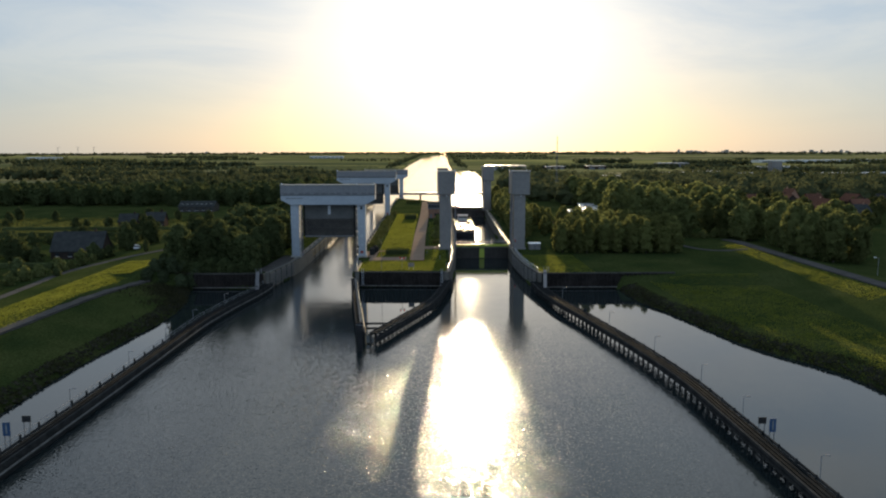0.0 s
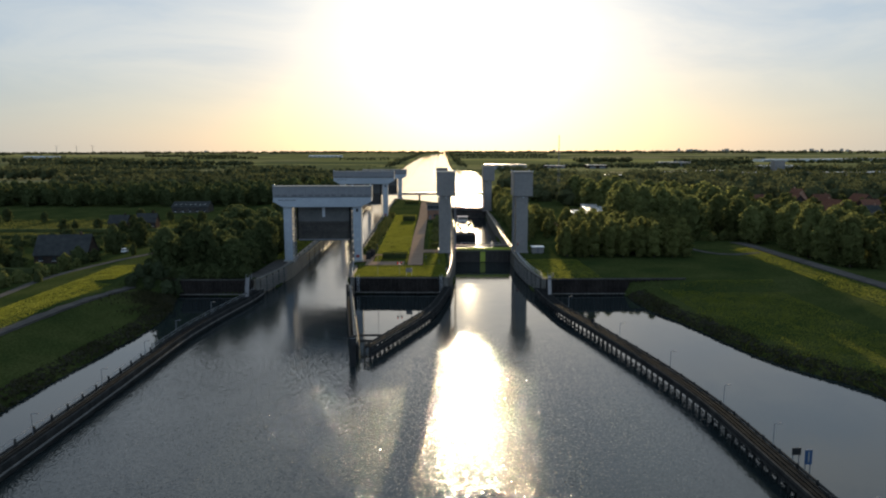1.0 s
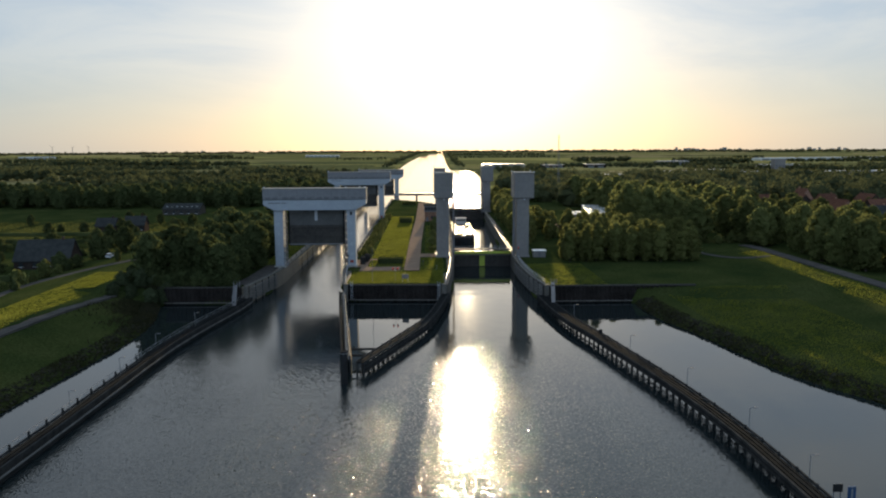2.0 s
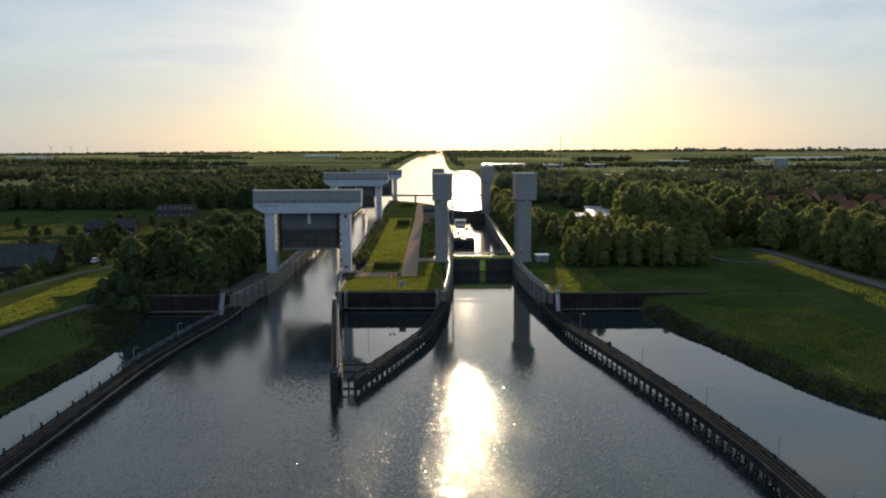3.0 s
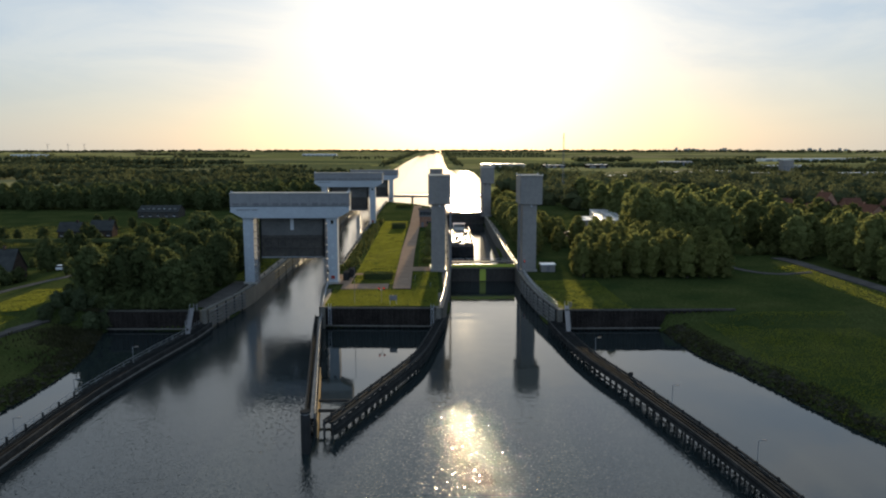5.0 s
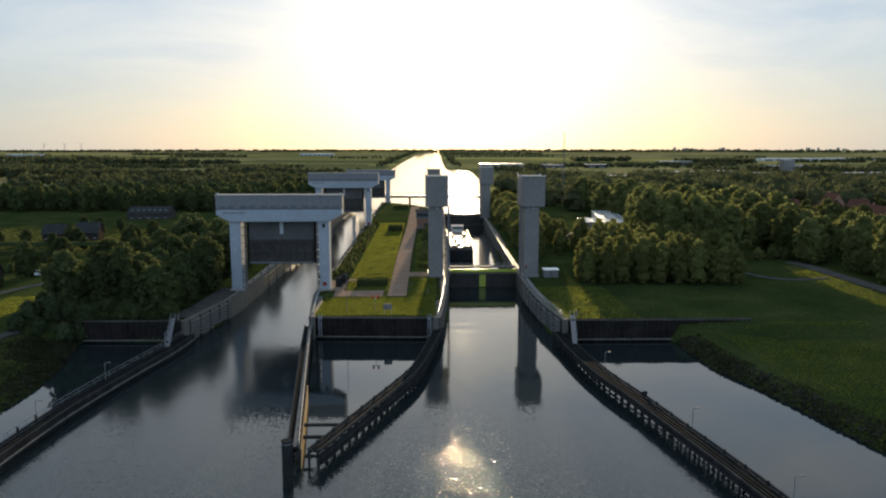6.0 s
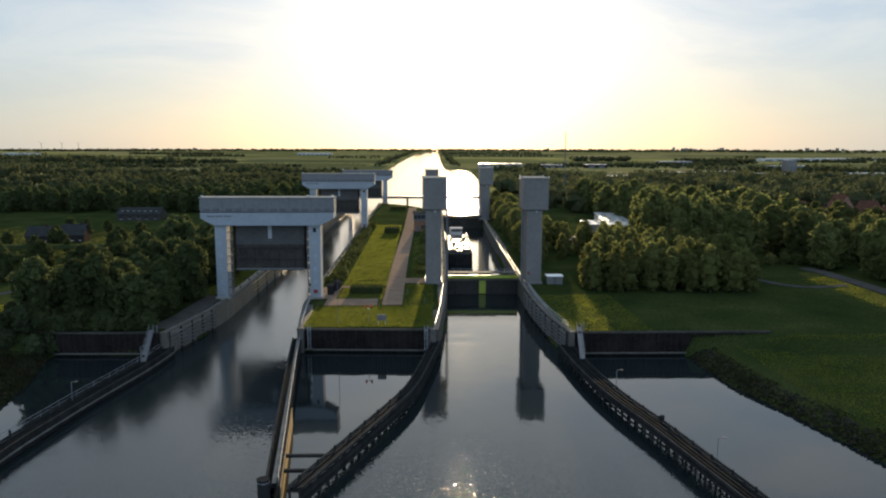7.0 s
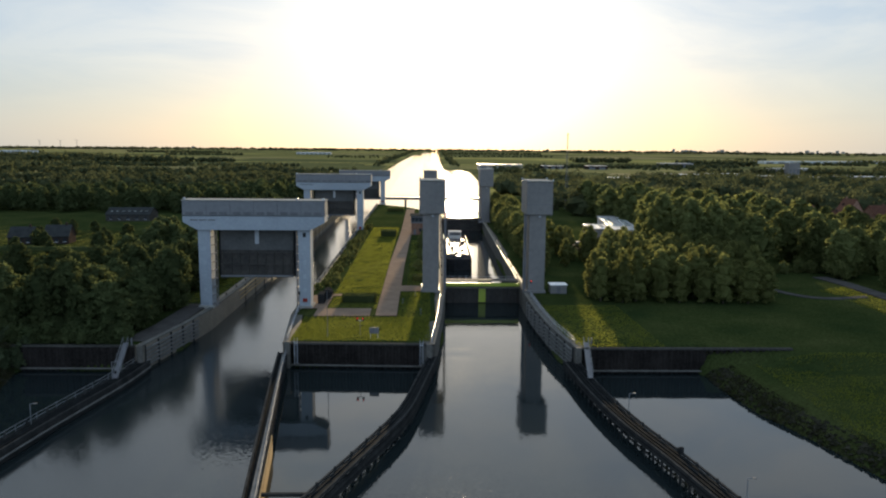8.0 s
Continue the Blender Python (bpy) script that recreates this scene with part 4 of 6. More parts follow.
def plots(region, step, jitter):
    """Spots over a four-cornered plot, in loose rows."""
    (x0, y0), (x1, y1), (x2, y2), (x3, y3) = region
    nu = max(1, int(math.hypot(x1 - x0, y1 - y0) / step))
    nv = max(1, int(math.hypot(x3 - x0, y3 - y0) / step))
    for j, i in [(j, i) for j in range(nv + 1) for i in range(nu + 1)]:
        u, v = (i + random.uniform(-jitter, jitter)) / nu, (j + random.uniform(-jitter, jitter)) / nv
        x = (1 - u) * (1 - v) * x0 + u * (1 - v) * x1 + u * v * x2 + (1 - u) * v * x3
        y = (1 - u) * (1 - v) * y0 + u * (1 - v) * y1 + u * v * y2 + (1 - u) * v * y3
        if abs(x - float(dike_r(y))) > 5.0:     # the road cuts a lane through the wood
            yield x, y


def copse(region, step, kind, leaf, label, jitter=0.35, size=1.0, group=""):
    for x, y in plots(region, step, jitter):
        tree(kind, x, y, leaf, label, size * random.uniform(0.82, 1.15), group)


def woods(name, spots, kind, leaf, label, size=1.0):
    """A wood too dense to count: many crowns and trunks joined."""
    if kind == "broad":
        kind, size = "wood", size * 0.84
    verts, faces, n = [], [], 0
    cache = {}
    spots = list(spots)
    zs = ground_height(np.array([p[0] for p in spots]), np.array([p[1] for p in spots]))
    for (x, y), z in zip(spots, zs):
        k = random.randrange(len(KINDS[kind]))
        if k not in cache:
            co, fc, m = [], [], 0
            for me in KINDS[kind][k]:
                c = np.empty(len(me.vertices) * 3)
                me.vertices.foreach_get("co", c)
                co.append(c.reshape(-1, 3))
                fc += [[v + m for v in p.vertices] for p in me.polygons]
                m += len(me.vertices)
            cache[k] = (np.concatenate(co), fc)
        co, fc = cache[k]
        a, s = random.uniform(0, 6.283), size * random.uniform(0.8, 1.18)
        ca, sa = math.cos(a) * s, math.sin(a) * s
        verts.append(np.stack([co[:, 0] * ca - co[:, 1] * sa + x, co[:, 0] * sa + co[:, 1] * ca + y, co[:, 2] * s + z], 1))
        faces += [[v + n for v in f] for f in fc]
        n += len(co)
    me = bpy.data.meshes.new(name)
    me.from_pydata(np.concatenate(verts).tolist(), [], faces)
    me.materials.append(leaf)
    return tagged(new(name, me), label, "trees", kind="stuff")


copse([(78.5, 6), (118, 5), (125.5, 44.5), (89.2, 44)], 4.5, "round", LEAF_B, "small round-crowned green tree in a dense grove", 0.26, 1.18, group="grove beside the lock")
woods("woods", plots([(90.4, 48.4), (126.3, 48.8), (133, 84), (100, 82)], 4.5, 0.26), "round", LEAF_B, "small round-crowned trees at the back of the grove", 1.18)
copse([(-40, -14), (-20.5, -12), (-19, 34), (-42, 34)], 6.6, "broad", LEAF_D, "broad dark green tree in the copse beside the quay", 0.4, 0.88, "copse beside the quay")
copse([(-41.5, -30), (-21.5, -27), (-21, -20), (-40, -22)], 5.6, "broad", LEAF_D, "tall broad tree at the front of the copse", 0.3, 0.98, "copse beside the quay")
copse([(71, 48), (77, 96), (82, 215), (72, 215)], 8.0, "broad", LEAF_B, "olive green tree in the belt along the chamber", 0.35, 0.8, "tree belt along the chamber")
copse([(83, 62), (89, 66), (94, 80), (86, 112)], 6.5, "round", LEAF_B, "round dark green tree beside the workshop yard", 0.3, 1.1, "trees beside the yard")
copse([(135, 54), (162, 50), (164, 74), (136, 78)], 9.0, "broad", LEAF_A, "large green tree at the edge of the wood", 0.4, 1.34, "edge of the wood beyond the grove")
copse([(160.5, -16), (170, -14), (186, 44), (161, 42)], 7.6, "broad", LEAF_A, "tall green tree of the wood beside the dike road", 0.35, 1.1, "wood beside the dike road")
woods("woods", plots([(164, 52), (214, 62), (214, 80), (166, 76)], 8.5, 0.4), "broad", LEAF_A, "green trees at the low front of the wood", 0.98)
woods("woods", plots([(-45, 42), (-20, 40), (-22, 110), (-50, 104)], 8.5, 0.5), "broad", LEAF_D, "broad dark trees behind the lock quay", 0.85)
woods("woods", plots([(119, 62), (134, 58), (138, 96), (122, 98)], 8.0, 0.4), "tall", LEAF_A, "tall trees standing behind the grove", 1.08)
woods("woods", plots([(130, 100), (164, 84), (176, 170), (128, 230)], 10.0, 0.6), "broad", LEAF_A, "large green trees of the wood beyond the grove", 1.28)
woods("woods", plots([(170, 84), (218, 90), (220, 150), (182, 160)], 10.0, 0.6), "broad", LEAF_A, "green trees at the low end of the wood", 0.95)
woods("woods", plots([(-340, 258), (-40, 252), (-36, 310), (-350, 310)], 8.6, 0.5), "wood", LEAF_D, "tall dark green wood across the field", 0.82)
woods("woods", plots([(-36, 130), (-18, 130), (-18, 262), (-40, 262)], 11, 0.4), "broad", LEAF_D, "dark green trees behind the far portal", 0.95)
woods("woods", [(random.uniform(-190, -68), random.uniform(80, 155)) for _ in range(26)], "broad", LEAF_D, "dark trees among the far gardens", 0.5)
woods("woods", [(222 + random.uniform(0, 150), 70 + random.uniform(0, 190)) for _ in range(60)], "broad", LEAF_A, "green trees among the village houses", 0.6)


def far_trees(name, spots, label, rng, leaves=46, size=1.5, leaf=LEAF_FAR):
    """Distant trees of a belt, each a ragged cloud of leaf faces."""
    verts, faces, n = [], [], 0
    for x, y, h, w in spots:
        z = float(ground_height(np.array([x]), np.array([y]))[0])
        c = [(x + rng.normal(0, w * 0.35), y + rng.normal(0, w * 0.35), z + h * f, w * rng.uniform(0.35, 0.6)) for f in (0.3, 0.5, 0.68, 0.8)]
        q, f = leaf_cloud(c, leaves, size * h / 12, rng)
        verts.append(q)
        faces += (f + n).tolist()
        n += len(q)
        for cx, cy, cz, r in c[:3]:
            verts.append((ICO_V + rng.normal(0, 0.14, ICO_V.shape)) * r * 0.85 + (cx, cy, cz))
            faces += (ICO_F + n).tolist()
            n += len(ICO_V)
    me = bpy.data.meshes.new(name)
    me.from_pydata(np.concatenate(verts).tolist(), [], faces)
    me.materials.append(leaf)
    return tagged(new(name, me), label, "trees", kind="stuff")


rng = np.random.default_rng(5)
belt = []


def reach(side, y):
    """Where a bank of the far canal lies."""
    return float(np.interp(y, [p[1] for p in side], [p[0] for p in side]))


def on_canal(x, y):
    return reach(REACH_L, y) - 22 < x < reach(REACH_R, y) + 18 or (y < 1130 and -40 < x < 135)


for k in range(84):                            # hedgerows and belts between the fields
    y = 400 * (4300 / 400) ** rng.uniform(0, 1)
    x = rng.uniform(-0.72, 0.72) * y + 30
    d = y + 250
    if (y > 560 and -0.42 * d < x < -0.04 * d or y > 620 and 0.08 * d < x < 0.6 * d) and rng.uniform() < 0.62:
        continue                               # open fields
    n = int(rng.uniform(10, 48))
    ang = rng.choice([0.0, 0.04, -0.05, 0.08, 0.02])
    rows = rng.choice([1, 2, 2, 3])
    hh = rng.uniform(5, 9) if y > 900 else rng.uniform(7, 12)
    gap = 6.5 if y < 1500 else 9.0
    for i in range(n):
        for r in range(rows):
            px, py = x + math.cos(ang) * i * gap + rng.normal(0, 1.6), y + math.sin(ang) * i * gap + r * 8 + rng.normal(0, 2)
            if not on_canal(px, py) and py > 380 and rng.uniform() > 0.06:
                belt.append((px, py, hh * rng.uniform(0.75, 1.25), rng.uniform(4.5, 7)))
for x0, x1, y0, y1, h, n in ((-640, -585, 1150, 1200, 17, 34), (-530, -395, 1140, 1190, 16, 80), (-495, -340, 1365, 1385, 9, 50), (-470, -400, 640, 690, 14, 26),
                             (-335, -240, 590, 640, 14, 40), (-230, -130, 700, 860, 12, 50), (-620, -480, 700, 900, 11, 70), (-300, -90, 420, 470, 9, 40),
                             (540, 700, 1290, 1340, 13, 80), (380, 520, 1560, 1600, 12, 50), (690, 900, 880, 930, 12, 60), (-1100, -700, 1500, 1700, 14, 110)):
    for k in range(n):                         # small woods with plain fields between
        belt.append((rng.uniform(x0, x1), rng.uniform(y0, y1), h * rng.uniform(0.8, 1.1), rng.uniform(6, 9)))
for k in range(60):                            # gardens and small woods on the left
    px, py = rng.uniform(-520, -70), rng.uniform(420, 760)
    belt.append((px, py, rng.uniform(6, 12), rng.uniform(4.5, 7)))
closed = [(rng.uniform(104, 430), rng.uniform(225, 520), rng.uniform(7, 15), rng.uniform(8.5, 13)) for k in range(360)]
far_trees("woods", closed, "closed dark green wood behind the trees of the village", rng, 190, 0.8)
for s in (-1, 1):                              # rows along the canal dikes
    for k in range(130):
        y = 1150 + k * 24 + rng.normal(0, 5)
        x = (reach(REACH_L, y) - 24 if s < 0 else reach(REACH_R, y) + 22) + rng.normal(0, 3)
        belt.append((x, y, rng.uniform(6, 12), rng.uniform(4, 7)))
far_trees("tree_belt", [b for b in belt if b[1] < 800], "dark green trees and belts among the nearer fields", rng, 80, 0.95)
far_trees("hedgerow", [b for b in belt if b[1] >= 800], "distant dark green hedgerows and tree belts between fields", rng, 14, 2.0)
line = []
for k in range(1100):                          # the wooded skyline
    a = rng.uniform(-0.62, 0.62)
    d = rng.uniform(3700, 4700)
    px, py = math.sin(a) * d, math.cos(a) * d
    if reach(REACH_L, py) < px < reach(REACH_R, py):
        continue
    line.append((px, py, rng.uniform(3.5, 6.5), rng.uniform(9, 18)))
far_trees("skyline_woods", line, "line of woods on the skyline, leaves paled for haze", rng, 16, 3.2, LEAF_SKYLINE)


# ---- things on the island ----
def leafy_block(x0, x1, y0, y1, h, label, leaf=LEAF_A, dens=14):
    """A clipped hedge: a solid core with leaves all over it."""
    hd = thing("hedge", ((x0 + x1) / 2, (y0 + y1) / 2, QUAY), label, "hedge")
    w, d = (x1 - x0) / 2, (y1 - y0) / 2
    r = np.random.default_rng(int(abs(x0 * 7 + y0)) + 1)
    n = int((4 * w * d + 4 * (w + d) * h) * dens)
    p = r.uniform(-1, 1, (n, 3)) * (w, d, h / 2) + (0, 0, h / 2)
    ax = r.integers(0, 3, n)
    for k, lim in ((0, w), (1, d)):
        m = ax == k
        p[m, k] = np.sign(p[m, k]) * lim * r.uniform(0.95, 1.04, m.sum())
    m = ax == 2
    p[m, 2] = h * r.uniform(0.94, 1.08, m.sum())
    u = r.normal(size=(n, 3))
    u /= np.linalg.norm(u, axis=1)[:, None]
    v = np.cross(u, r.normal(size=(n, 3)))
    v /= np.linalg.norm(v, axis=1)[:, None]
    s = r.uniform(0.10, 0.2, (n, 1))
    q = np.stack([p - u * s, p - v * s * 0.6, p + u * s, p + v * s * 0.6], 1).reshape(-1, 3)
    me = bpy.data.meshes.new("foliage")
    me.from_pydata(q.tolist(), [], np.arange(4 * n).reshape(-1, 4).tolist())
    me.materials.append(leaf)
    ob = new("foliage", me)
    ob.parent = hd
    part("core", box(B(), -w * 0.93, w * 0.93, -d * 0.93, d * 0.93, -0.2, h * 0.93, 0.1), leaf, hd)
    return hd


leafy_block(18.5, 26.3, 4.0, 8.0, 1.6, "clipped dark green hedge on the lawn", LEAF_D)
leafy_block(20.6, 26.6, 131, 137, 2.2, "clipped dark green hedge beside the path", LEAF_D)
leafy_block(18, 27, 246, 250, 1.8, "dark green hedge at the island's far end")
leafy_block(34.6, 39.6, 33, 37, 1.2, "clipped dark green hedge behind the tower")
for x, y in ((36, 50), (37, 58), (36.5, 75), (37, 92), (36.5, 112), (37.5, 126)):
    tree("shrub", x, y, LEAF_A, "dark green shrub beside the island path", 1.0, "shrubs on the island")
for k in range(84):
    tree("shrub", (11.3, 12.7, 14.1)[k % 3] + random.uniform(-0.6, 0.6), 21 + k * 1.75 + random.uniform(-0.8, 0.8), LEAF_B, "low rough green shrub along the chamber edge", random.uniform(0.34, 0.6), "scrub along the chamber edge")


def traffic_light(x, y, h, heads, label, lit=()):
    t = thing("signal_post", (x, y, QUAY), label, "signal light")
    part("post", rod(B(), (0, 0, -0.3), (0, 0, h), 0.05, 7), DARK_GREY, t)
    if heads > 1:
        part("crossbar", box(B(), -0.65, 0.65, -0.05, 0.05, h - 0.1, h), METAL_WHITE, t)
    for k in range(heads):
        dx = (k - (heads - 1) / 2) * 1.1
        hd = part("lamp_head", box(B(), dx - 0.2, dx + 0.2, -0.15, 0.15, h - 0.1, h + 0.6, 0.04), BLACK, t)
        part("lens", rod(B(), (dx, -0.15, h + 0.38), (dx, -0.22, h + 0.38), 0.08, 10), LAMP_RED if k in lit else BLACK, hd, "glowing red lens" if k in lit else "")
    return t


def glow(name, colour, strength):
    m = bpy.data.materials.new(name)
    m.use_nodes = True
    b = m.node_tree.nodes["Principled BSDF"]
    b.inputs["Base Color"].default_value = (*colour, 1)
    b.inputs["Emission Color"].default_value = (*colour, 1)
    b.inputs["Emission Strength"].default_value = strength
    return m


LAMP_RED = glow("red_signal", (1.0, 0.06, 0.03), 1.0)
traffic_light(25.2, -26.5, 3.0, 2, "post with two red signal lights on the island lawn", (0, 1))
traffic_light(8.9 + 1.0, -3.5, 3.4, 1, "black signal light on a post at the chamber edge")
traffic_light(-12.0, 3.5, 3.4, 1, "red and black signal light beside the pillar", (0,))
traffic_light(63.9, 14.0, 3.0, 1, "red signal light beside the lock tower", (0,))
board = thing("notice_board", (28.0, -28.5, QUAY), "dark notice board on two posts on the lawn", "sign")
part("panel", box(B(), -0.9, 0.9, -0.05, 0.05, 0.9, 2.1, 0.02), DARK_GREY, board)
for s in (-0.7, 0.7):
    part("post", rod(B(), (s, 0, -0.3), (s, 0, 0.95), 0.05, 6), METAL_WHITE, board)
pole = thing("flagpole", (19.0, -27.0, QUAY), "thin grey pole on the island lawn", "pole")
part("post", rod(B(), (0, 0, -0.3), (0, 0, 9.0), 0.07, 7, 0.04), DARK_GREY, pole)
for x, y in ((32.6, 3.0), (35.4, 12), (36.8, -8)):
    b = thing("path_lamp", (x, y, QUAY), "low grey path lamp on the lawn", "lamp", "path lamps")
    part("post", rod(B(), (0, 0, -0.2), (0, 0, 1.0), 0.05, 6), LAMP_GREY, b)
    part("head", rod(B(), (0, 0, 1.0), (0, 0, 1.2), 0.12, 8), LAMP_GREY, b)
for k in range(16):
    x, y = 13.8 + k * 0.9, -10.5 + random.uniform(-0.15, 0.15)
    tree("shrub", x, y, LEAF_B, "low plant edging the forecourt", 0.14, "edging plants")
shed = thing("cabinet", (13.8, 4.5, QUAY), "dark equipment cabinet beside the pillar", "cabinet")
part("body", box(B(), -0.7, 0.7, -2.0, 2.0, -0.1, 2.2, 0.05), BLACK, shed)
part("door", box(B(), -0.5, 0.5, -2.04, -1.98, 0.15, 2.0, 0.02), BLACK, shed)
tank = thing("tank", (14.6, 9.0, QUAY), "dark round tank on its side beside the forecourt", "tank")
part("shell", rod(B(), (0, -1.5, 1.2), (0, 1.5, 1.2), 1.2, 16), BLACK, tank)
part("cradle", box(B(), -0.9, 0.9, -1.0, 1.0, -0.1, 0.5), CONCRETE, tank)


# lock keepers' building beside the path
ck = thing("control_house", (35.6, 143, QUAY), "dark brick lock control house with a glazed upper floor", "building")
cw = part("wall", box(B(), -2.9, 2.9, -4.5, 4.5, -0.2, 4.6, 0.05), BRICK_WALL, ck)
cg = part("lookout", box(B(), -3.1, 3.1, -4.8, 4.8, 4.6, 7.6, 0.05), DARK_GREY, ck, "glazed lookout floor")
for k in range(4):
    part("pane", box(B(), -2.8 + k * 1.45, -1.5 + k * 1.45, -4.86, -4.78, 5.3, 7.0), GLASS_DARK, cg)
part("roof", box(B(), -3.5, 3.5, -5.2, 5.2, 7.6, 7.9, 0.04), CAP, ck)
part("door", box(B(), -2.0, -1.0, -4.56, -4.48, 0.0, 2.1), DARK_GREY, cw)
for k in range(2):
    part("window", box(B(), 0.2 + k * 1.3, 1.2 + k * 1.3, -4.56, -4.48, 1.2, 2.6), GLASS_DARK, cw)

# bollards, ladders and handrails of the quays
def bollard(x, y):
    b = thing("bollard", (x, y, QUAY), "short black iron mooring bollard", "bollard", "bollards on the quay")
    part("stem", rod(B(), (0, 0, -0.1), (0, 0, 0.45), 0.14, 8), BLACK, b)
    part("head", rod(B(), (0, 0, 0.45), (0, 0, 0.6), 0.22, 8), BLACK, b)
    return b


for k in range(14):
    bollard(9.6, 12 + k * 10)
    bollard(-10.2, 12 + k * 10)
for k in range(9):
    bollard(r_wall(40 + k * 16)[0] - 0.8, 40 + k * 16)
    bollard(r_wall(40 + k * 16)[1] + 0.8, 40 + k * 16)


def quay_rail(pts, label, base=QUAY, step=2.0, h=1.05):
    """Post-and-rail fence along an edge."""
    f = thing("railing", (0, 0, 0), label, "railing")
    line = resample(pts, step)
    for z in (0.5, 1.0):
        part("rail", sweep(B(), [(x, y, base + h * z) for x, y, ux, uy in line], 0.06, 0.06), METAL_WHITE, f)
    for x, y, ux, uy in line:
        part("post", rod(B(), (x, y, base - 0.1), (x, y, base + h), 0.04, 5), METAL_WHITE, f)
    return f


quay_rail([(38.9, -31.5), (40.4, -12), (41.6, 12)], "thin galvanised railing along the island edge")
quay_rail([(63.6, 12), (63.5, -2), (64.2, -20), (65.6, -33)], "thin galvanised railing along the lock approach")
quay_rail([(12.0, -30.6), (10.4, -12), (9.8, -4)], "thin galvanised railing along the island edge")


def lead_fender(pts, label):
    """Long timbers bolted to the approach wall."""
    f = thing("fender_timbers", (0, 0, 0), label, "fender")
    line = resample(pts, 2.5)
    for z in (-0.2, 0.55, 1.3, 2.05, 2.8):
        part("timber", sweep(B(), [(x, y, z) for x, y, ux, uy in line], 0.3, 0.36), TIMBER_GREY, f)
    for x, y, ux, uy in line[::2]:
        part("upright", box(B(), x - 0.14, x + 0.14, y - 0.14, y + 0.14, -1.5, 3.5), TIMBER, f)
    return f


lead_fender([(-13.2, -33.5), (-10.9, -17.5), (-10.0, -10)], "weathered grey fender timbers on the approach wall")
lead_fender([(64.7, -34.5), (62.9, -19.5), (62.1, -2), (62.1, 10)], "weathered grey fender timbers on the approach wall")


def gangway(a, b, label):
    """Sloping steel gangway from the quay to a guide work."""
    g = thing("gangway", (0, 0, 0), label, "gangway")
    a, b = Vector(a), Vector(b)
    side = (b - a).cross(Vector((0, 0, 1))).normalized() * 0.42
    part("tread_deck", plank(B(), a, b, 0.84, 0.1), DARK_GREY, g)
    for s in (-1, 1):
        part("stringer", plank(B(), a + side * s, b + side * s, 0.08, 0.26), DARK_GREY, g)
        part("handrail", plank(B(), a + side * s + Vector((0, 0, 1.05)), b + side * s + Vector((0, 0, 1.05)), 0.07, 0.07), LAMP_GREY, g)
        for k in range(6):
            p = a.lerp(b, k / 5) + side * s
            part("post", rod(B(), p, p + Vector((0, 0, 1.05)), 0.035, 5), LAMP_GREY, g)
    part("gantry_post", box(B(), a.x + 0.9, a.x + 1.15, a.y - 0.12, a.y + 0.12, -2, a.z + 0.9), DARK_GREY, g)
    return g


gangway((-16.6, -33.6, 4.0), (-14.4, -44.5, 0.8), "pale steel gangway from quay down to the guide work")
gangway((67.4, -33.0, 4.0), (65.6, -45.5, 1.15), "pale steel gangway from quay down to the guide work")
for x, y in ((-13.6, -34.6), (38.4, -33.4), (12.2, -32.0), (65.4, -36.0)):
    p = thing("corner_post", (x, y, 0), "heavy grey concrete corner post in the water", "post", "corner posts")
    part("shaft", box(B(), -0.55, 0.55, -0.55, 0.55, -3, 3.9, 0.08), OLD_CONCRETE, p)

def ladder_up(x, y, z0, z1):
    """Steel ladder with hoops standing against a wall."""
    l = thing("ladder", (x, y, 0), "pale galvanised ladder on the head of the island", "ladder", "ladders on the island head")
    for sx in (-0.28, 0.28):
        part("stile", rod(B(), (sx, 0, z0), (sx, 0, z1), 0.05, 6), METAL_WHITE, l)
    for k in range(int((z1 - z0 - 0.4) / 0.35)):
        part("rung", rod(B(), (-0.28, 0, z0 + 0.3 + k * 0.35), (0.28, 0, z0 + 0.3 + k * 0.35), 0.03, 5), METAL_WHITE, l)
    part("bracket", box(B(), -0.3, 0.3, 0.0, 0.5, z1 - 1.2, z1 - 1.1), METAL_WHITE, l)
    part("landing", box(B(), -0.6, 0.6, -0.3, 0.5, z0 - 0.1, z0, 0.02), COPING, l, "small landing stage")
    return l


ladder_up(13.8, -32.2, -0.3, 4.6)
ladder_up(37.0, -33.3, -0.3, 4.6)

# cross beams and planking at the head of the middle guide works
for y, x0, x1 in ((-88.0, 18.2, 24.4), (-92.4, 18.8, 23.0)):
    cb = thing("cross_beam", (0, y, 1.35), "dark timber beam tying the two guide works", "beam", "tie beams")
    part("timber", box(B(), x0, x1, -0.18, 0.18, -0.35, 0.05), TIMBER, cb)
# these planks take the sunlit timber colour, whatever light reaches them
inner = thing("planking", (0, 0, 0), "timber planking on the guide work, coloured pale as if sunlit", "planking")
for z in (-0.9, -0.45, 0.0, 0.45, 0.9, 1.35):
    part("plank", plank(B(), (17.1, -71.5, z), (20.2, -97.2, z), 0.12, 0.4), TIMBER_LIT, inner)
ladder = thing("walkway", (0, 0, 0), "narrow grey walkway along the guide work", "walkway")
part("deck", plank(B(), (11.7, -33, 1.72), (19.4, -96.8, 1.72), 0.5, 0.08), TIMBER_GREY, ladder)


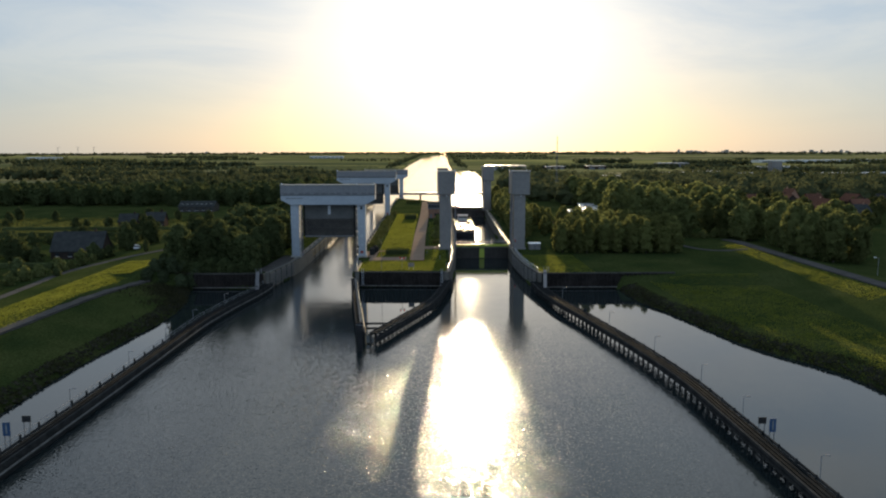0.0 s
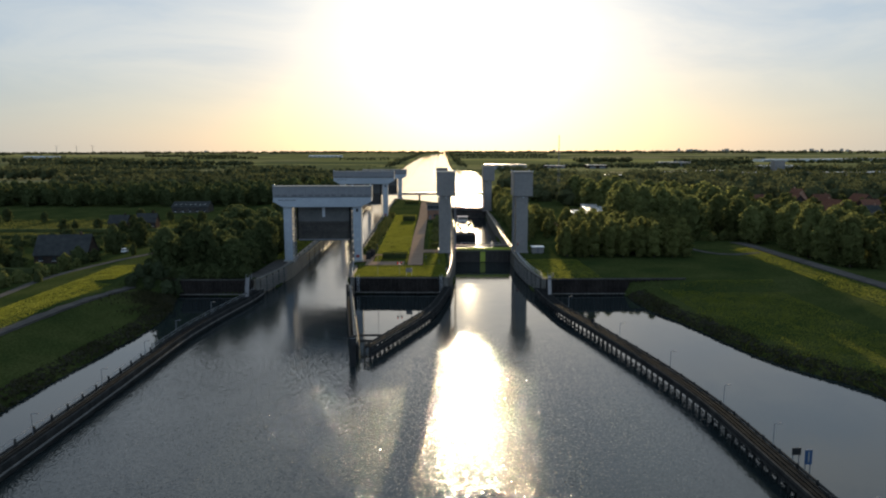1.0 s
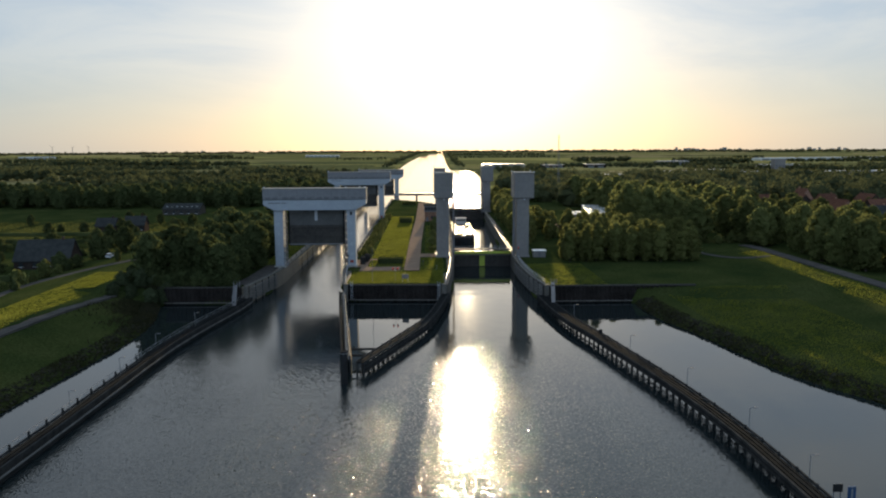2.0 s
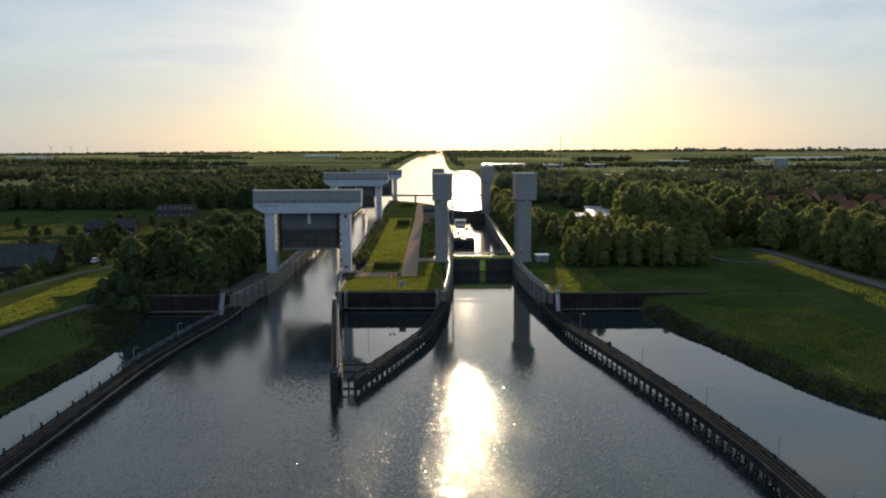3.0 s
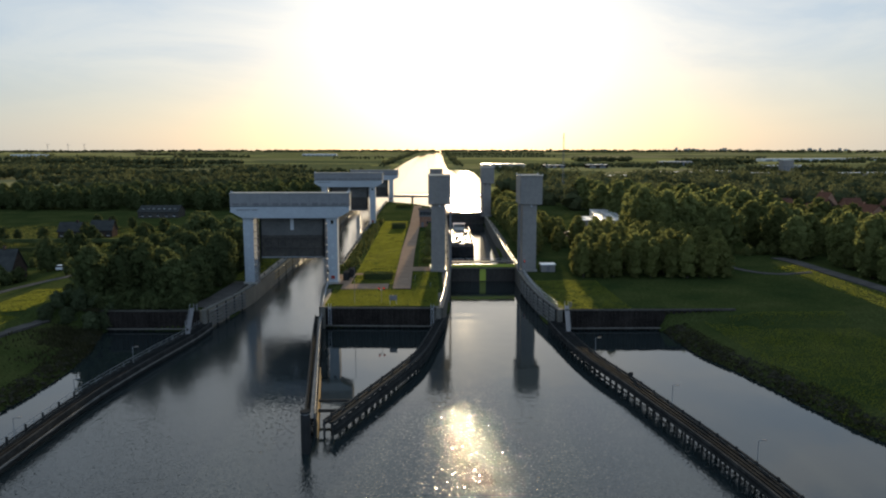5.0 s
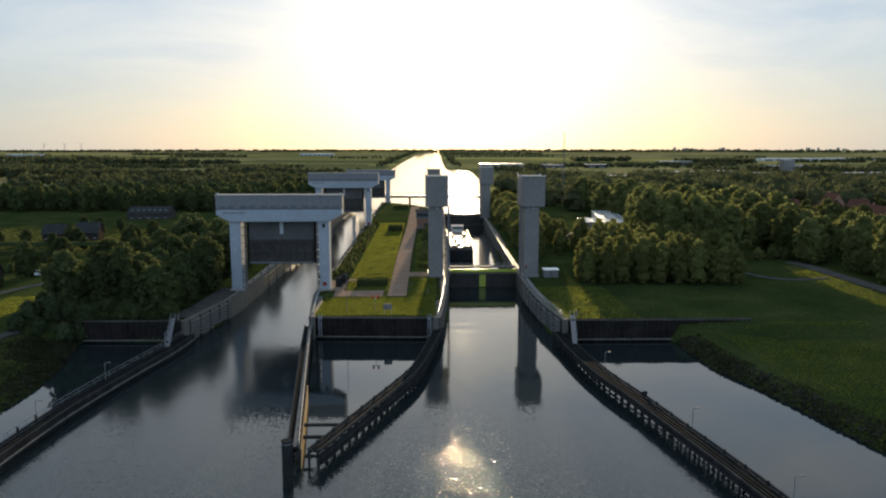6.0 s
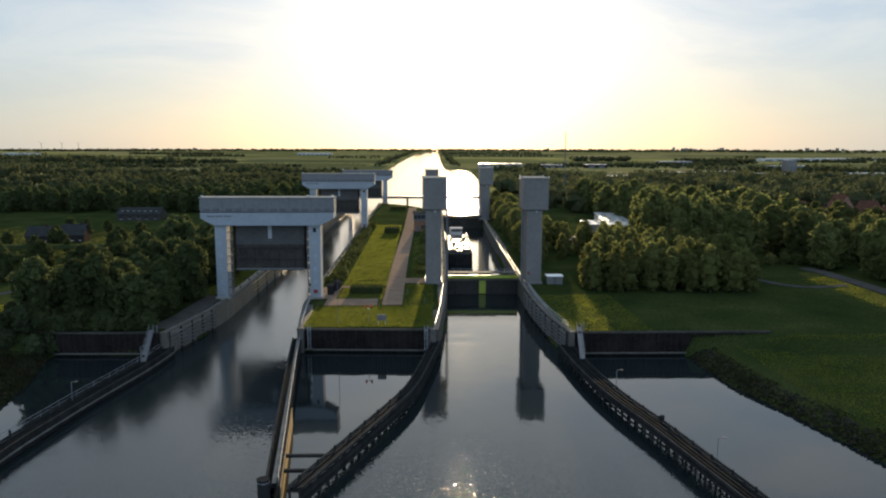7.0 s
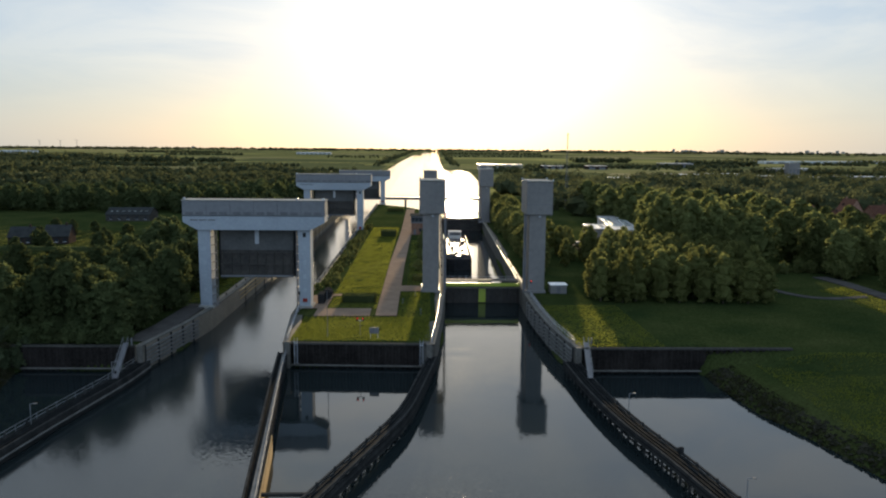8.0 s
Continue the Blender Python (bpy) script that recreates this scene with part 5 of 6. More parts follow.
# ---- lamps and signs on the guide works ----
def pier_lamp(x, y, z, turn=0):
    l = thing("pier_lamp", pose(x, y, z, 0, 0, turn), "thin grey lamp post on the guide work", "lamp post", "lamps on the guide works")
    part("post", rod(B(), (0, 0, -0.2), (0, 0, 3.0), 0.05, 6), LAMP_GREY, l)
    part("arm", rod(B(), (0, 0, 3.0), (0.7, 0, 3.1), 0.04, 6), LAMP_GREY, l)
    part("head", box(B(), 0.5, 1.0, -0.12, 0.12, 3.04, 3.14, 0.02), DARK_GREY, l)
    return l


for y in (-62, -90.5, -112, -131, -147, -168, -192):
    i = min(range(len(PIER_R)), key=lambda k: abs(PIER_R[k][1] - y))
    a, b = (PIER_R[i], PIER_R[i + 1]) if PIER_R[i][1] > y else (PIER_R[i - 1], PIER_R[i])
    x = a[0] + (b[0] - a[0]) * (y - a[1]) / (b[1] - a[1])
    pier_lamp(x + 1.2, y, 1.0)
for y in (-44.5, -65, -84, -101, -119, -140, -166, -190):
    i = min(range(len(PIER_L)), key=lambda k: abs(PIER_L[k][1] - y))
    a, b = (PIER_L[i], PIER_L[i + 1]) if PIER_L[i][1] > y else (PIER_L[i - 1], PIER_L[i])
    x = a[0] + (b[0] - a[0]) * (y - a[1]) / (b[1] - a[1])
    pier_lamp(x - 0.8, y, 0.6, 0)


def water_sign(x, y, z, colour, w, h, label, mark=False):
    s = thing("water_sign", (x, y, 0), label, "sign", "signs beside the guide works")
    p = part("panel", box(B(), -w / 2, w / 2, -0.06, 0.06, z, z + h, 0.02), colour, s)
    for k in (-1, 1):
        part("post", rod(B(), (k * w * 0.35, 0.1, -2.5), (k * w * 0.35, 0.1, z + h), 0.07, 6), LAMP_GREY, s)
    if mark:
        part("marking", box(B(), -w * 0.12, w * 0.12, -0.09, -0.06, z + h * 0.15, z + h * 0.85), LAMP_GREY, p, "white mark")
        part("border", box(B(), -w / 2, w / 2, -0.085, -0.06, z + h - 0.08, z + h), LAMP_GREY, p)
    return s


water_sign(79.4, -152.0, 1.9, BLACK, 1.1, 0.9, "black square sign board on steel posts")
water_sign(80.4, -153.0, 1.1, BLUE, 0.9, 1.9, "blue and white upright sign on steel posts", True)
water_sign(-22.4, -149.5, 2.0, BLACK, 1.2, 0.9, "black square sign board on steel posts")
water_sign(-23.2, -153.0, 1.4, BLUE, 1.0, 1.9, "blue and white upright sign on steel posts", True)
sq = thing("marker_board", (70.4, -76.5, 1.0), "small dark marker box on the guide work", "marker")
part("box", box(B(), -0.3, 0.3, -0.2, 0.2, -0.05, 0.8, 0.03), BLACK, sq)


# ---- the barge in the chamber ----
def barge():
    x0 = r_wall(112)[0] + 5.0
    s = thing("barge", pose(x0, 112, 0, 0, 0, -math.degrees(SKEW)), "dark inland barge with pale hatch covers and wheelhouse", "barge")
    w, l = 4.6, 34.0
    outline = [(-w, -l + 4), (-w * 0.75, -l + 1), (-w * 0.3, -l), (w * 0.3, -l), (w * 0.75, -l + 1), (w, -l + 4), (w, l - 3), (w * 0.7, l), (-w * 0.7, l), (-w, l - 3)]
    part("hull", prism(B(), outline, -2.8, 2.3), SHIP_HULL, s)
    part("foredeck", prism(B(), [(x * 0.95, y * 0.995) for x, y in outline[:6]] + [(w * 0.95, -l + 8), (-w * 0.95, -l + 8)], 2.3, 2.5), SHIP_HULL, s, "dark foredeck")
    for k in range(8):
        y = -l + 9.5 + k * 5.2
        bm = B()
        profile_x(bm, [(-w * 0.8, 2.3), (w * 0.8, 2.3), (w * 0.78, 2.9), (w * 0.4, 3.15), (-w * 0.4, 3.15), (-w * 0.78, 2.9)], y, y + 5.0)
        part("hatch_cover", bm, SHIP_DECK, s, "worn metal hatch cover")
    rb = random.Random(9)
    for k in range(26):
        x, y = rb.uniform(-2.9, 2.9), -l + 10 + k * 1.6
        a, b, h = rb.uniform(0.2, 0.7), rb.uniform(0.3, 1.0), rb.uniform(0.2, 0.9)
        part("crate", box(B(), x - a, x + a, y - b, y + b, 3.0, 3.15 + h, 0.04), rb.choice([SHIP_DECK, GATE_STEEL, SHIP_HULL, OLD_CONCRETE]), s)
    wh = part("wheelhouse", box(B(), -2.3, 2.3, l - 12, l - 8, 2.3, 5.2, 0.1), PALE_WALL, s)
    part("roof", box(B(), -2.7, 2.7, l - 12.4, l - 7.6, 5.2, 5.4, 0.05), PALE_WALL, wh)
    for k in range(5):
        part("window", box(B(), -2.1 + k * 0.88, -1.4 + k * 0.88, l - 12.06, l - 11.98, 3.9, 4.9), GLASS_DARK, wh)
    part("cabin", box(B(), -2.6, 2.6, l - 8, l - 2.5, 2.3, 3.9, 0.1), PALE_WALL, s)
    part("mast", rod(B(), (0, -l + 6, 2.3), (0, -l + 6, 6.8), 0.1, 7), METAL_WHITE, s)
    part("winch", box(B(), -1.0, 1.0, -l + 3.5, -l + 5.0, 2.5, 3.3, 0.1), DARK_GREY, s)
    for k in (-1, 1):
        part("side_rail", plank(B(), (k * w * 0.97, -l + 8, 3.1), (k * w * 0.97, l - 4, 3.1), 0.06, 0.06), METAL_WHITE, s)
    return s


barge()


# ---- houses, barns and sheds ----
def house(x, y, w, d, eave, ridge, turn, wall, roof, label, windows=3, chimney=True, name="house", category="house"):
    z = float(ground_height(np.array([x]), np.array([y]))[0])
    h = thing(name, pose(x, y, z, 0, 0, turn), label, category)
    bm = B()
    box(bm, -w / 2, w / 2, -d / 2, d / 2, -0.4, eave)
    wl_ = part("wall", bm, wall, h)
    bm = B()
    v = [bm.verts.new(c) for c in ((-w / 2, -d / 2, eave), (-w / 2, d / 2, eave), (-w / 2, 0, ridge), (w / 2, -d / 2, eave), (w / 2, d / 2, eave), (w / 2, 0, ridge))]
    for f in ((0, 2, 1), (3, 4, 5), (0, 1, 4, 3)):
        bm.faces.new([v[k] for k in f])
    part("gable", bm, wall, h)
    t = 0.25
    for s in (-1, 1):
        bm = B()
        sl = (ridge - eave) / (d / 2)
        pts = [(s * (d / 2 + 0.5), eave - 0.5 * sl), (0, ridge), (0, ridge + t), (s * (d / 2 + 0.5), eave - 0.5 * sl + t)]
        a = [bm.verts.new((-w / 2 - 0.3, yy, zz)) for yy, zz in pts]
        b = [bm.verts.new((w / 2 + 0.3, yy, zz)) for yy, zz in pts]
        bm.faces.new(a)
        bm.faces.new(b[::-1])
        for i in range(4):
            j = (i + 1) % 4
            bm.faces.new((a[i], a[j], b[j], b[i]))
        bmesh.ops.recalc_face_normals(bm, faces=bm.faces[:])
        part("roof_slope", bm, roof, h)
    if chimney:
        part("chimney", box(B(), w * 0.3 - 0.35, w * 0.3 + 0.35, -0.35, 0.35, ridge - 0.6, ridge + 1.1, 0.03), wall, h)
    for k in range(windows):
        xx = -w / 2 + w * (k + 0.5) / windows
        wi = part("window", box(B(), xx - 0.6, xx + 0.6, -d / 2 - 0.05, -d / 2 + 0.05, 0.9, min(eave - 0.3, 2.2)), GLASS_DARK, wl_)
        part("frame", box(B(), xx - 0.7, xx + 0.7, -d / 2 - 0.08, -d / 2 - 0.04, 0.78, 0.9), SIGN_WHITE, wi)
    return h


house(-90, 16, 17, 11, 3.0, 8.8, 6, BRICK_DARK, ROOF_DARK, "farmhouse with a large dark tiled roof", 4, True, "farmhouse")
house(-114, 120, 8.6, 7.2, 3.0, 6.2, 4, BRICK_DARK, ROOF_DARK, "small house with a dark tiled roof", 3)
house(-101.5, 122, 9.0, 7.2, 3.2, 6.8, 4, BRICK_DARK, ROOF_DARK, "small house with dark roof and white dormers", 3)
house(-108, 212, 21, 14, 3.2, 6.0, 3, GATE_DARK, ROOF_DARK, "long low barn with a dark sheet roof", 5, False, "barn", "barn")
r2 = random.Random(4)
for k in range(18):
    x, y = 230 + (k % 6) * 21 + r2.uniform(-3, 3), 122 + (k // 6) * 42 + r2.uniform(-4, 4)
    house(x, y, r2.uniform(9, 13), 8.5, 5.2, 9.2, r2.choice([8, 12, 98]), r2.choice([BRICK_WALL, BRICK_DARK, BRICK_DARK]), r2.choice([ROOF_RED, ROOF_RED, ROOF_DARK]),
          "brick house with a tiled pitched roof in the village", 3)

house(255, 209, 10, 9, 6.0, 12.5, 95, BRICK_WALL, ROOF_RED, "tall gabled brick house at the village edge", 2)


def flat_shed(x, y, w, d, h, turn, wall, roof, label, bays=0, name="warehouse", category="warehouse"):
    z = float(ground_height(np.array([x]), np.array([y]))[0])
    s = thing(name, pose(x, y, z, 0, 0, turn), label, category)
    part("wall", box(B(), -w / 2, w / 2, -d / 2, d / 2, -0.5, h - 0.3), wall, s)
    part("roof", box(B(), -w / 2 - 0.3, w / 2 + 0.3, -d / 2 - 0.3, d / 2 + 0.3, h - 0.3, h, 0.05), roof, s)
    for k in range(bays):
        xx = -w / 2 + w * (k + 0.5) / bays
        part("door", box(B(), xx - w / bays * 0.3, xx + w / bays * 0.3, -d / 2 - 0.08, -d / 2 + 0.02, 0, h * 0.6), DARK_GREY, s)
    for k in range(bays):
        xx = -w / 2 + w * (k + 0.5) / bays
        part("rooflight", box(B(), xx - w / bays * 0.2, xx + w / bays * 0.2, -d * 0.25, d * 0.25, h, h + 0.35), GLASSHOUSE, s)
    return s


flat_shed(118.5, 143, 10, 56, 5.2, -7, PALE_WALL, SHED_METAL, "long white flat-roofed workshop among the trees", 2, "workshop", "workshop")
flat_shed(108.5, 138, 8, 17, 4.0, -4, TOWER_GREY, SHED_METAL, "grey flat-roofed shed beside the workshop", 2, "shed", "shed")
strip("pavement", [(97.5, 88), (99.5, 122)], 11.0, PAVING, "brown paved yard in front of the workshop", "yard", 0.02)
flat_shed(507, 780, 15, 10, 19, 5, TOWER_GREY, CONCRETE, "tall grey silo building among the sheds", 3, "silo_building", "silo")
for x, y, w, d, h in ((335, 690, 40, 24, 7), (385, 700, 34, 20, 8), (430, 690, 30, 22, 6), (475, 690, 60, 18, 5), (560, 720, 90, 16, 5), (640, 730, 70, 14, 5),
                      (325, 1080, 34, 22, 6), (163, 1055, 70, 30, 8), (255, 1095, 36, 20, 5), (250, 615, 34, 18, 6), (290, 640, 26, 16, 5), (510, 1235, 60, 30, 8), (620, 1020, 70, 20, 6)):
    flat_shed(x, y, w, d, h, 2, r2.choice([TOWER_GREY, BRICK_DARK, CONCRETE]), r2.choice([SHED_METAL, SHED_METAL, CONCRETE]), "pale industrial shed on the far plain", max(2, int(w / 12)))
flat_shed(1045, 1690, 400, 40, 6, 14, GLASSHOUSE, GLASSHOUSE, "long glass greenhouse on the far plain", 12, "greenhouse", "greenhouse")
flat_shed(-1265, 2320, 110, 40, 7, -10, GLASSHOUSE, GLASSHOUSE, "glass greenhouse glinting on the far plain", 8, "greenhouse", "greenhouse")
flat_shed(-340, 2500, 120, 30, 7, 0, GLASSHOUSE, GLASSHOUSE, "glass greenhouse glinting on the far plain", 8, "greenhouse", "greenhouse")
pond = B()
bmesh.ops.create_circle(pond, cap_ends=True, segments=24, radius=1.0, matrix=Matrix.Translation((-214, 645, 2.35)) @ Matrix.Diagonal((13, 10, 1, 1)))
tagged(finish(pond, "pond", WATER), "small bright pond in the fields", "water", kind="structure")
# tower blocks on the skyline
BLOCKS = ((-0.30, 8, 14), (0.167, 9, 16), (0.197, 5, 12), (0.203, 4, 18), (0.225, 8, 8), (0.236, 5, 24), (0.24, 6, 12), (0.253, 6, 8), (0.263, 4, 14),
          (0.336, 16, 12), (0.348, 9, 18), (0.353, 11, 22), (0.359, 10, 18), (0.364, 6, 30), (0.373, 6, 12), (0.396, 9, 10), (0.40, 14, 12), (0.403, 14, 6), (0.408, 4, 24),
          (0.422, 9, 10), (0.508, 6, 14), (0.517, 13, 22), (0.524, 4, 20), (0.531, 12, 8), (0.548, 4, 24), (0.558, 13, 14), (0.566, 7, 16))
for px, h, w in BLOCKS:
    y = 4550
    x = 36 + px * 4700
    h += 4
    z = float(ground_height(np.array([x]), np.array([y]))[0])
    t = thing("apartment_block", (x, y, z), "hazy grey tower block on the skyline", "building", "tower blocks on the skyline")
    part("wall", box(B(), -w / 2, w / 2, -8, 8, -3, h), CONCRETE, t)
    part("roof", box(B(), -w / 4, w / 4, -4, 4, h, h + 1.5), CONCRETE, t)


def lattice_mast(x, y, h):
    z = float(ground_height(np.array([x]), np.array([y]))[0])
    m = thing("lattice_mast", (x, y, z), "tall thin grey lattice radio mast", "mast")
    for a in range(3):
        c, s = math.cos(a * 2.094), math.sin(a * 2.094)
        part("leg", rod(B(), (1.1 * c, 1.1 * s, -0.5), (0.3 * c, 0.3 * s, h), 0.09, 5), DARK_GREY, m)
    bm = B()
    for k in range(24):
        f0, f1 = k / 24, (k + 1) / 24
        for a in range(3):
            r0, r1 = 1.1 - 0.8 * f0, 1.1 - 0.8 * f1
            rod(bm, (r0 * math.cos(a * 2.094), r0 * math.sin(a * 2.094), f0 * h), (r1 * math.cos((a + 1) * 2.094), r1 * math.sin((a + 1) * 2.094), f1 * h), 0.05, 4)
    part("bracing", bm, DARK_GREY, m)
    return m


lattice_mast(121, 269, 44)


def wind_turbine(x, y, h):
    z = float(ground_height(np.array([x]), np.array([y]))[0])
    w = thing("wind_turbine", (x, y, z), "distant thin pale wind turbine at rest", "wind turbine", "wind turbines on the skyline")
    part("mast", rod(B(), (0, 0, -2), (0, 0, h), 1.3, 7, 0.8), CONCRETE, w)
    for a in range(3):
        c, s = math.cos(a * 2.094 + 0.4), math.sin(a * 2.094 + 0.4)
        part("blade", rod(B(), (0, -1, h), (c * h * 0.5, -1, h + s * h * 0.5), 0.9, 5, 0.2), CONCRETE, w)
    return w


for x in (-2205, -2085, -1990):
    wind_turbine(x, 4350, 38)

# hedge shrubs and garden trees of the farm
for k in range(16):
    tree("shrub", -78 - k * 0.8 + random.uniform(-2, 2), 8 - k * 7, LEAF_A, "rounded dark shrub beside the dike road", random.uniform(0.9, 1.6), "garden shrubs along the dike")
for x, y in ((-108, 4), (-112, 10), (-104, 0), (-118, 16), (-80, 30), (-76, 44), (-100, 40), (-122, 30)):
    tree("broad", x, y, LEAF_D, "broad dark garden tree beside the farmhouse", random.uniform(0.6, 0.8), "farm garden trees")
for k in range(9):
    tree("shrub", -47.5 + 1.6 * k, -36.5 + 2.2 * (k % 3), LEAF_C, "silvery willow bush at the edge of the copse", 1.25, "willow bushes")

# ---- stones and reeds along the banks ----
def stones(line, n, seed):
    r = np.random.default_rng(seed)
    octa = np.array([(1, 0, 0), (0, 1, 0), (-1, 0, 0), (0, -1, 0), (0, 0, 1), (0, 0, -1)], float)
    tri = [(0, 1, 4), (1, 2, 4), (2, 3, 4), (3, 0, 4), (1, 0, 5), (2, 1, 5), (3, 2, 5), (0, 3, 5)]
    pts = resample(line, 0.25)
    pick = r.integers(0, len(pts), n)
    c = np.array([[pts[i][0] - pts[i][3] * o, pts[i][1] + pts[i][2] * o] for i, o in zip(pick, r.uniform(-1.4, 4.6, n))])
    z = ground_height(c[:, 0], c[:, 1])
    verts, faces = [], []
    for k in range(n):
        if z[k] < WATER_Z - 0.5:
            continue
        s = r.uniform(0.16, 0.45)
        b = len(verts)
        v = (octa + r.normal(0, 0.22, octa.shape)) * s * (1, 1, 0.6) + (c[k, 0], c[k, 1], z[k] + 0.05)
        verts += v.tolist()
        faces += [[b + i for i in f] for f in tri]
    me = bpy.data.meshes.new("riprap")
    me.from_pydata(verts, [], faces)
    me.materials.append(STONE)
    return tagged(new("riprap", me), "dark loose stones along the water's edge", "stones", kind="stuff")


def blades(name, pts, h, w, material, label, seed, patchy=False):
    """Upright blades of grass or reed at the given spots."""
    r = np.random.default_rng(seed)
    n = len(pts)
    z = ground_height(pts[:, 0], pts[:, 1])
    keep = z > WATER_Z - 0.3
    pts, z, n = pts[keep], z[keep], int(keep.sum())
    a = r.uniform(0, 6.283, n)
    patch = np.array([noise.noise((x * 0.16, y * 0.16, seed)) for x, y in pts]) if patchy else np.zeros(n)
    hh = h * r.uniform(0.5, 1.3, n) * np.clip(1 + 1.6 * patch, 0.25, 2.4)
    ww = w * r.uniform(0.6, 1.3, n)
    dx, dy = np.cos(a) * ww, np.sin(a) * ww
    lx, ly = r.normal(0, 0.25, n) * hh, r.normal(0, 0.25, n) * hh
    q = np.stack([np.stack([pts[:, 0] - dx, pts[:, 1] - dy, z - 0.05], 1), np.stack([pts[:, 0] + dx, pts[:, 1] + dy, z - 0.05], 1),
                  np.stack([pts[:, 0] + dx * 0.5 + lx, pts[:, 1] + dy * 0.5 + ly, z + hh], 1), np.stack([pts[:, 0] - dx * 0.5 + lx, pts[:, 1] - dy * 0.5 + ly, z + hh], 1)], 1)
    me = bpy.data.meshes.new(name)
    me.from_pydata(q.reshape(-1, 3).tolist(), [], np.arange(4 * n).reshape(-1, 4).tolist())
    me.materials.append(material)
    return tagged(new(name, me), label, "grass", kind="stuff")


def scatter_line(line, n, lo, hi, seed):
    r = np.random.default_rng(seed)
    pts = resample(line, 0.25)
    pick = r.integers(0, len(pts), n)
    return np.array([[pts[i][0] - pts[i][3] * o, pts[i][1] + pts[i][2] * o] for i, o in zip(pick, r.uniform(lo, hi, n))])


near_r = [p for p in BANK_R if p[1] > -230]
near_l = [p for p in BANK_L if p[1] > -230]
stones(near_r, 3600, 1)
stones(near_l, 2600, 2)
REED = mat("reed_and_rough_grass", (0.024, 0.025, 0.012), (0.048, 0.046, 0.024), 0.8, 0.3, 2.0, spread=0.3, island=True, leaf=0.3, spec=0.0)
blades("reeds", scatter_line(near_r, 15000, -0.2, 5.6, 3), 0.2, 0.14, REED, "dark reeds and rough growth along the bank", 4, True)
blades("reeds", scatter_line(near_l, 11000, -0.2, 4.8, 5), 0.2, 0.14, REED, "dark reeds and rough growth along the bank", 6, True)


def box_spots(x0, x1, y0, y1, n, seed):
    r = np.random.default_rng(seed)
    return np.stack([r.uniform(x0, x1, n), r.uniform(y0, y1, n)], 1)


lawn = np.concatenate([box_spots(12.2, 38.6, -30, -10.4, 24000, 7), box_spots(15.6, 26.9, 14.6, 165, 44000, 8), box_spots(31.8, 39, -10.2, 17, 4000, 9), box_spots(16, 26.8, -2, 11.8, 3000, 10), box_spots(33.2, 40, 26, 120, 6000, 16), box_spots(-18, -12, 4.5, 110, 9000, 17)])
blades("lawn_grass", lawn, 0.13, 0.075, GRASS_BLADES, "short sunlit green lawn grass beside the locks", 11)
blades("meadow_grass", np.concatenate([box_spots(64.5, 82, -34, 2, 9000, 12), box_spots(-64, -52.5, -125, -8, 30000, 13), box_spots(139, 146, -75, 20, 9000, 14), box_spots(97, 128, -136, -38, 34000, 20)]), 0.13, 0.08, GRASS_BLADES, "long sunlit meadow grass on banks and dikes", 15)

blades("field_grass", box_spots(-260, -62, 50, 165, 42000, 18), 0.22, 0.2, FIELD_GRASS, "rough sunlit pasture grass behind the farm", 19)

# long fender timbers on the chamber wall, low sun put into their colour
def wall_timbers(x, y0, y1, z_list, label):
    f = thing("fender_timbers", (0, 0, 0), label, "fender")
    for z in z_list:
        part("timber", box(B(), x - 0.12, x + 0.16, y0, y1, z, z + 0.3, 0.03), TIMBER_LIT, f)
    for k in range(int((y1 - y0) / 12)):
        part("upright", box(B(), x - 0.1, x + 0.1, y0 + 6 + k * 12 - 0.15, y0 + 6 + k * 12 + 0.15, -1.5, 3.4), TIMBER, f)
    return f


wall_timbers(L_IN + 0.05, 22, 290, (0.5, 1.5, 2.6), "fender timbers along the chamber wall, coloured pale as if sunlit")

# garden trees, hedges and shrubs round the farm
for k in range(30):
    tree("shrub", random.uniform(-135, -74), random.uniform(-30, 75), LEAF_D, "dark green garden shrub near the farmhouse", random.uniform(0.8, 1.7), "garden shrubs round the farm")
for x0, x1, y in ((-150, -78, 62), (-160, -72, 86), (-130, -80, -22)):
    leafy_block(x0, x1, y, y + 2.2, 1.6 - QUAY + 2.2 + 1.2, "long dark green field hedge", LEAF_D, 3)
part_of = [o for o in bpy.data.objects if o.name.startswith("barn")][0]
for k in range(7):
    part("rooflight", box(B(), -9 + k * 2.8, -7.9 + k * 2.8, -4.4, -3.4, 4.55, 4.75), GLASSHOUSE, part_of)


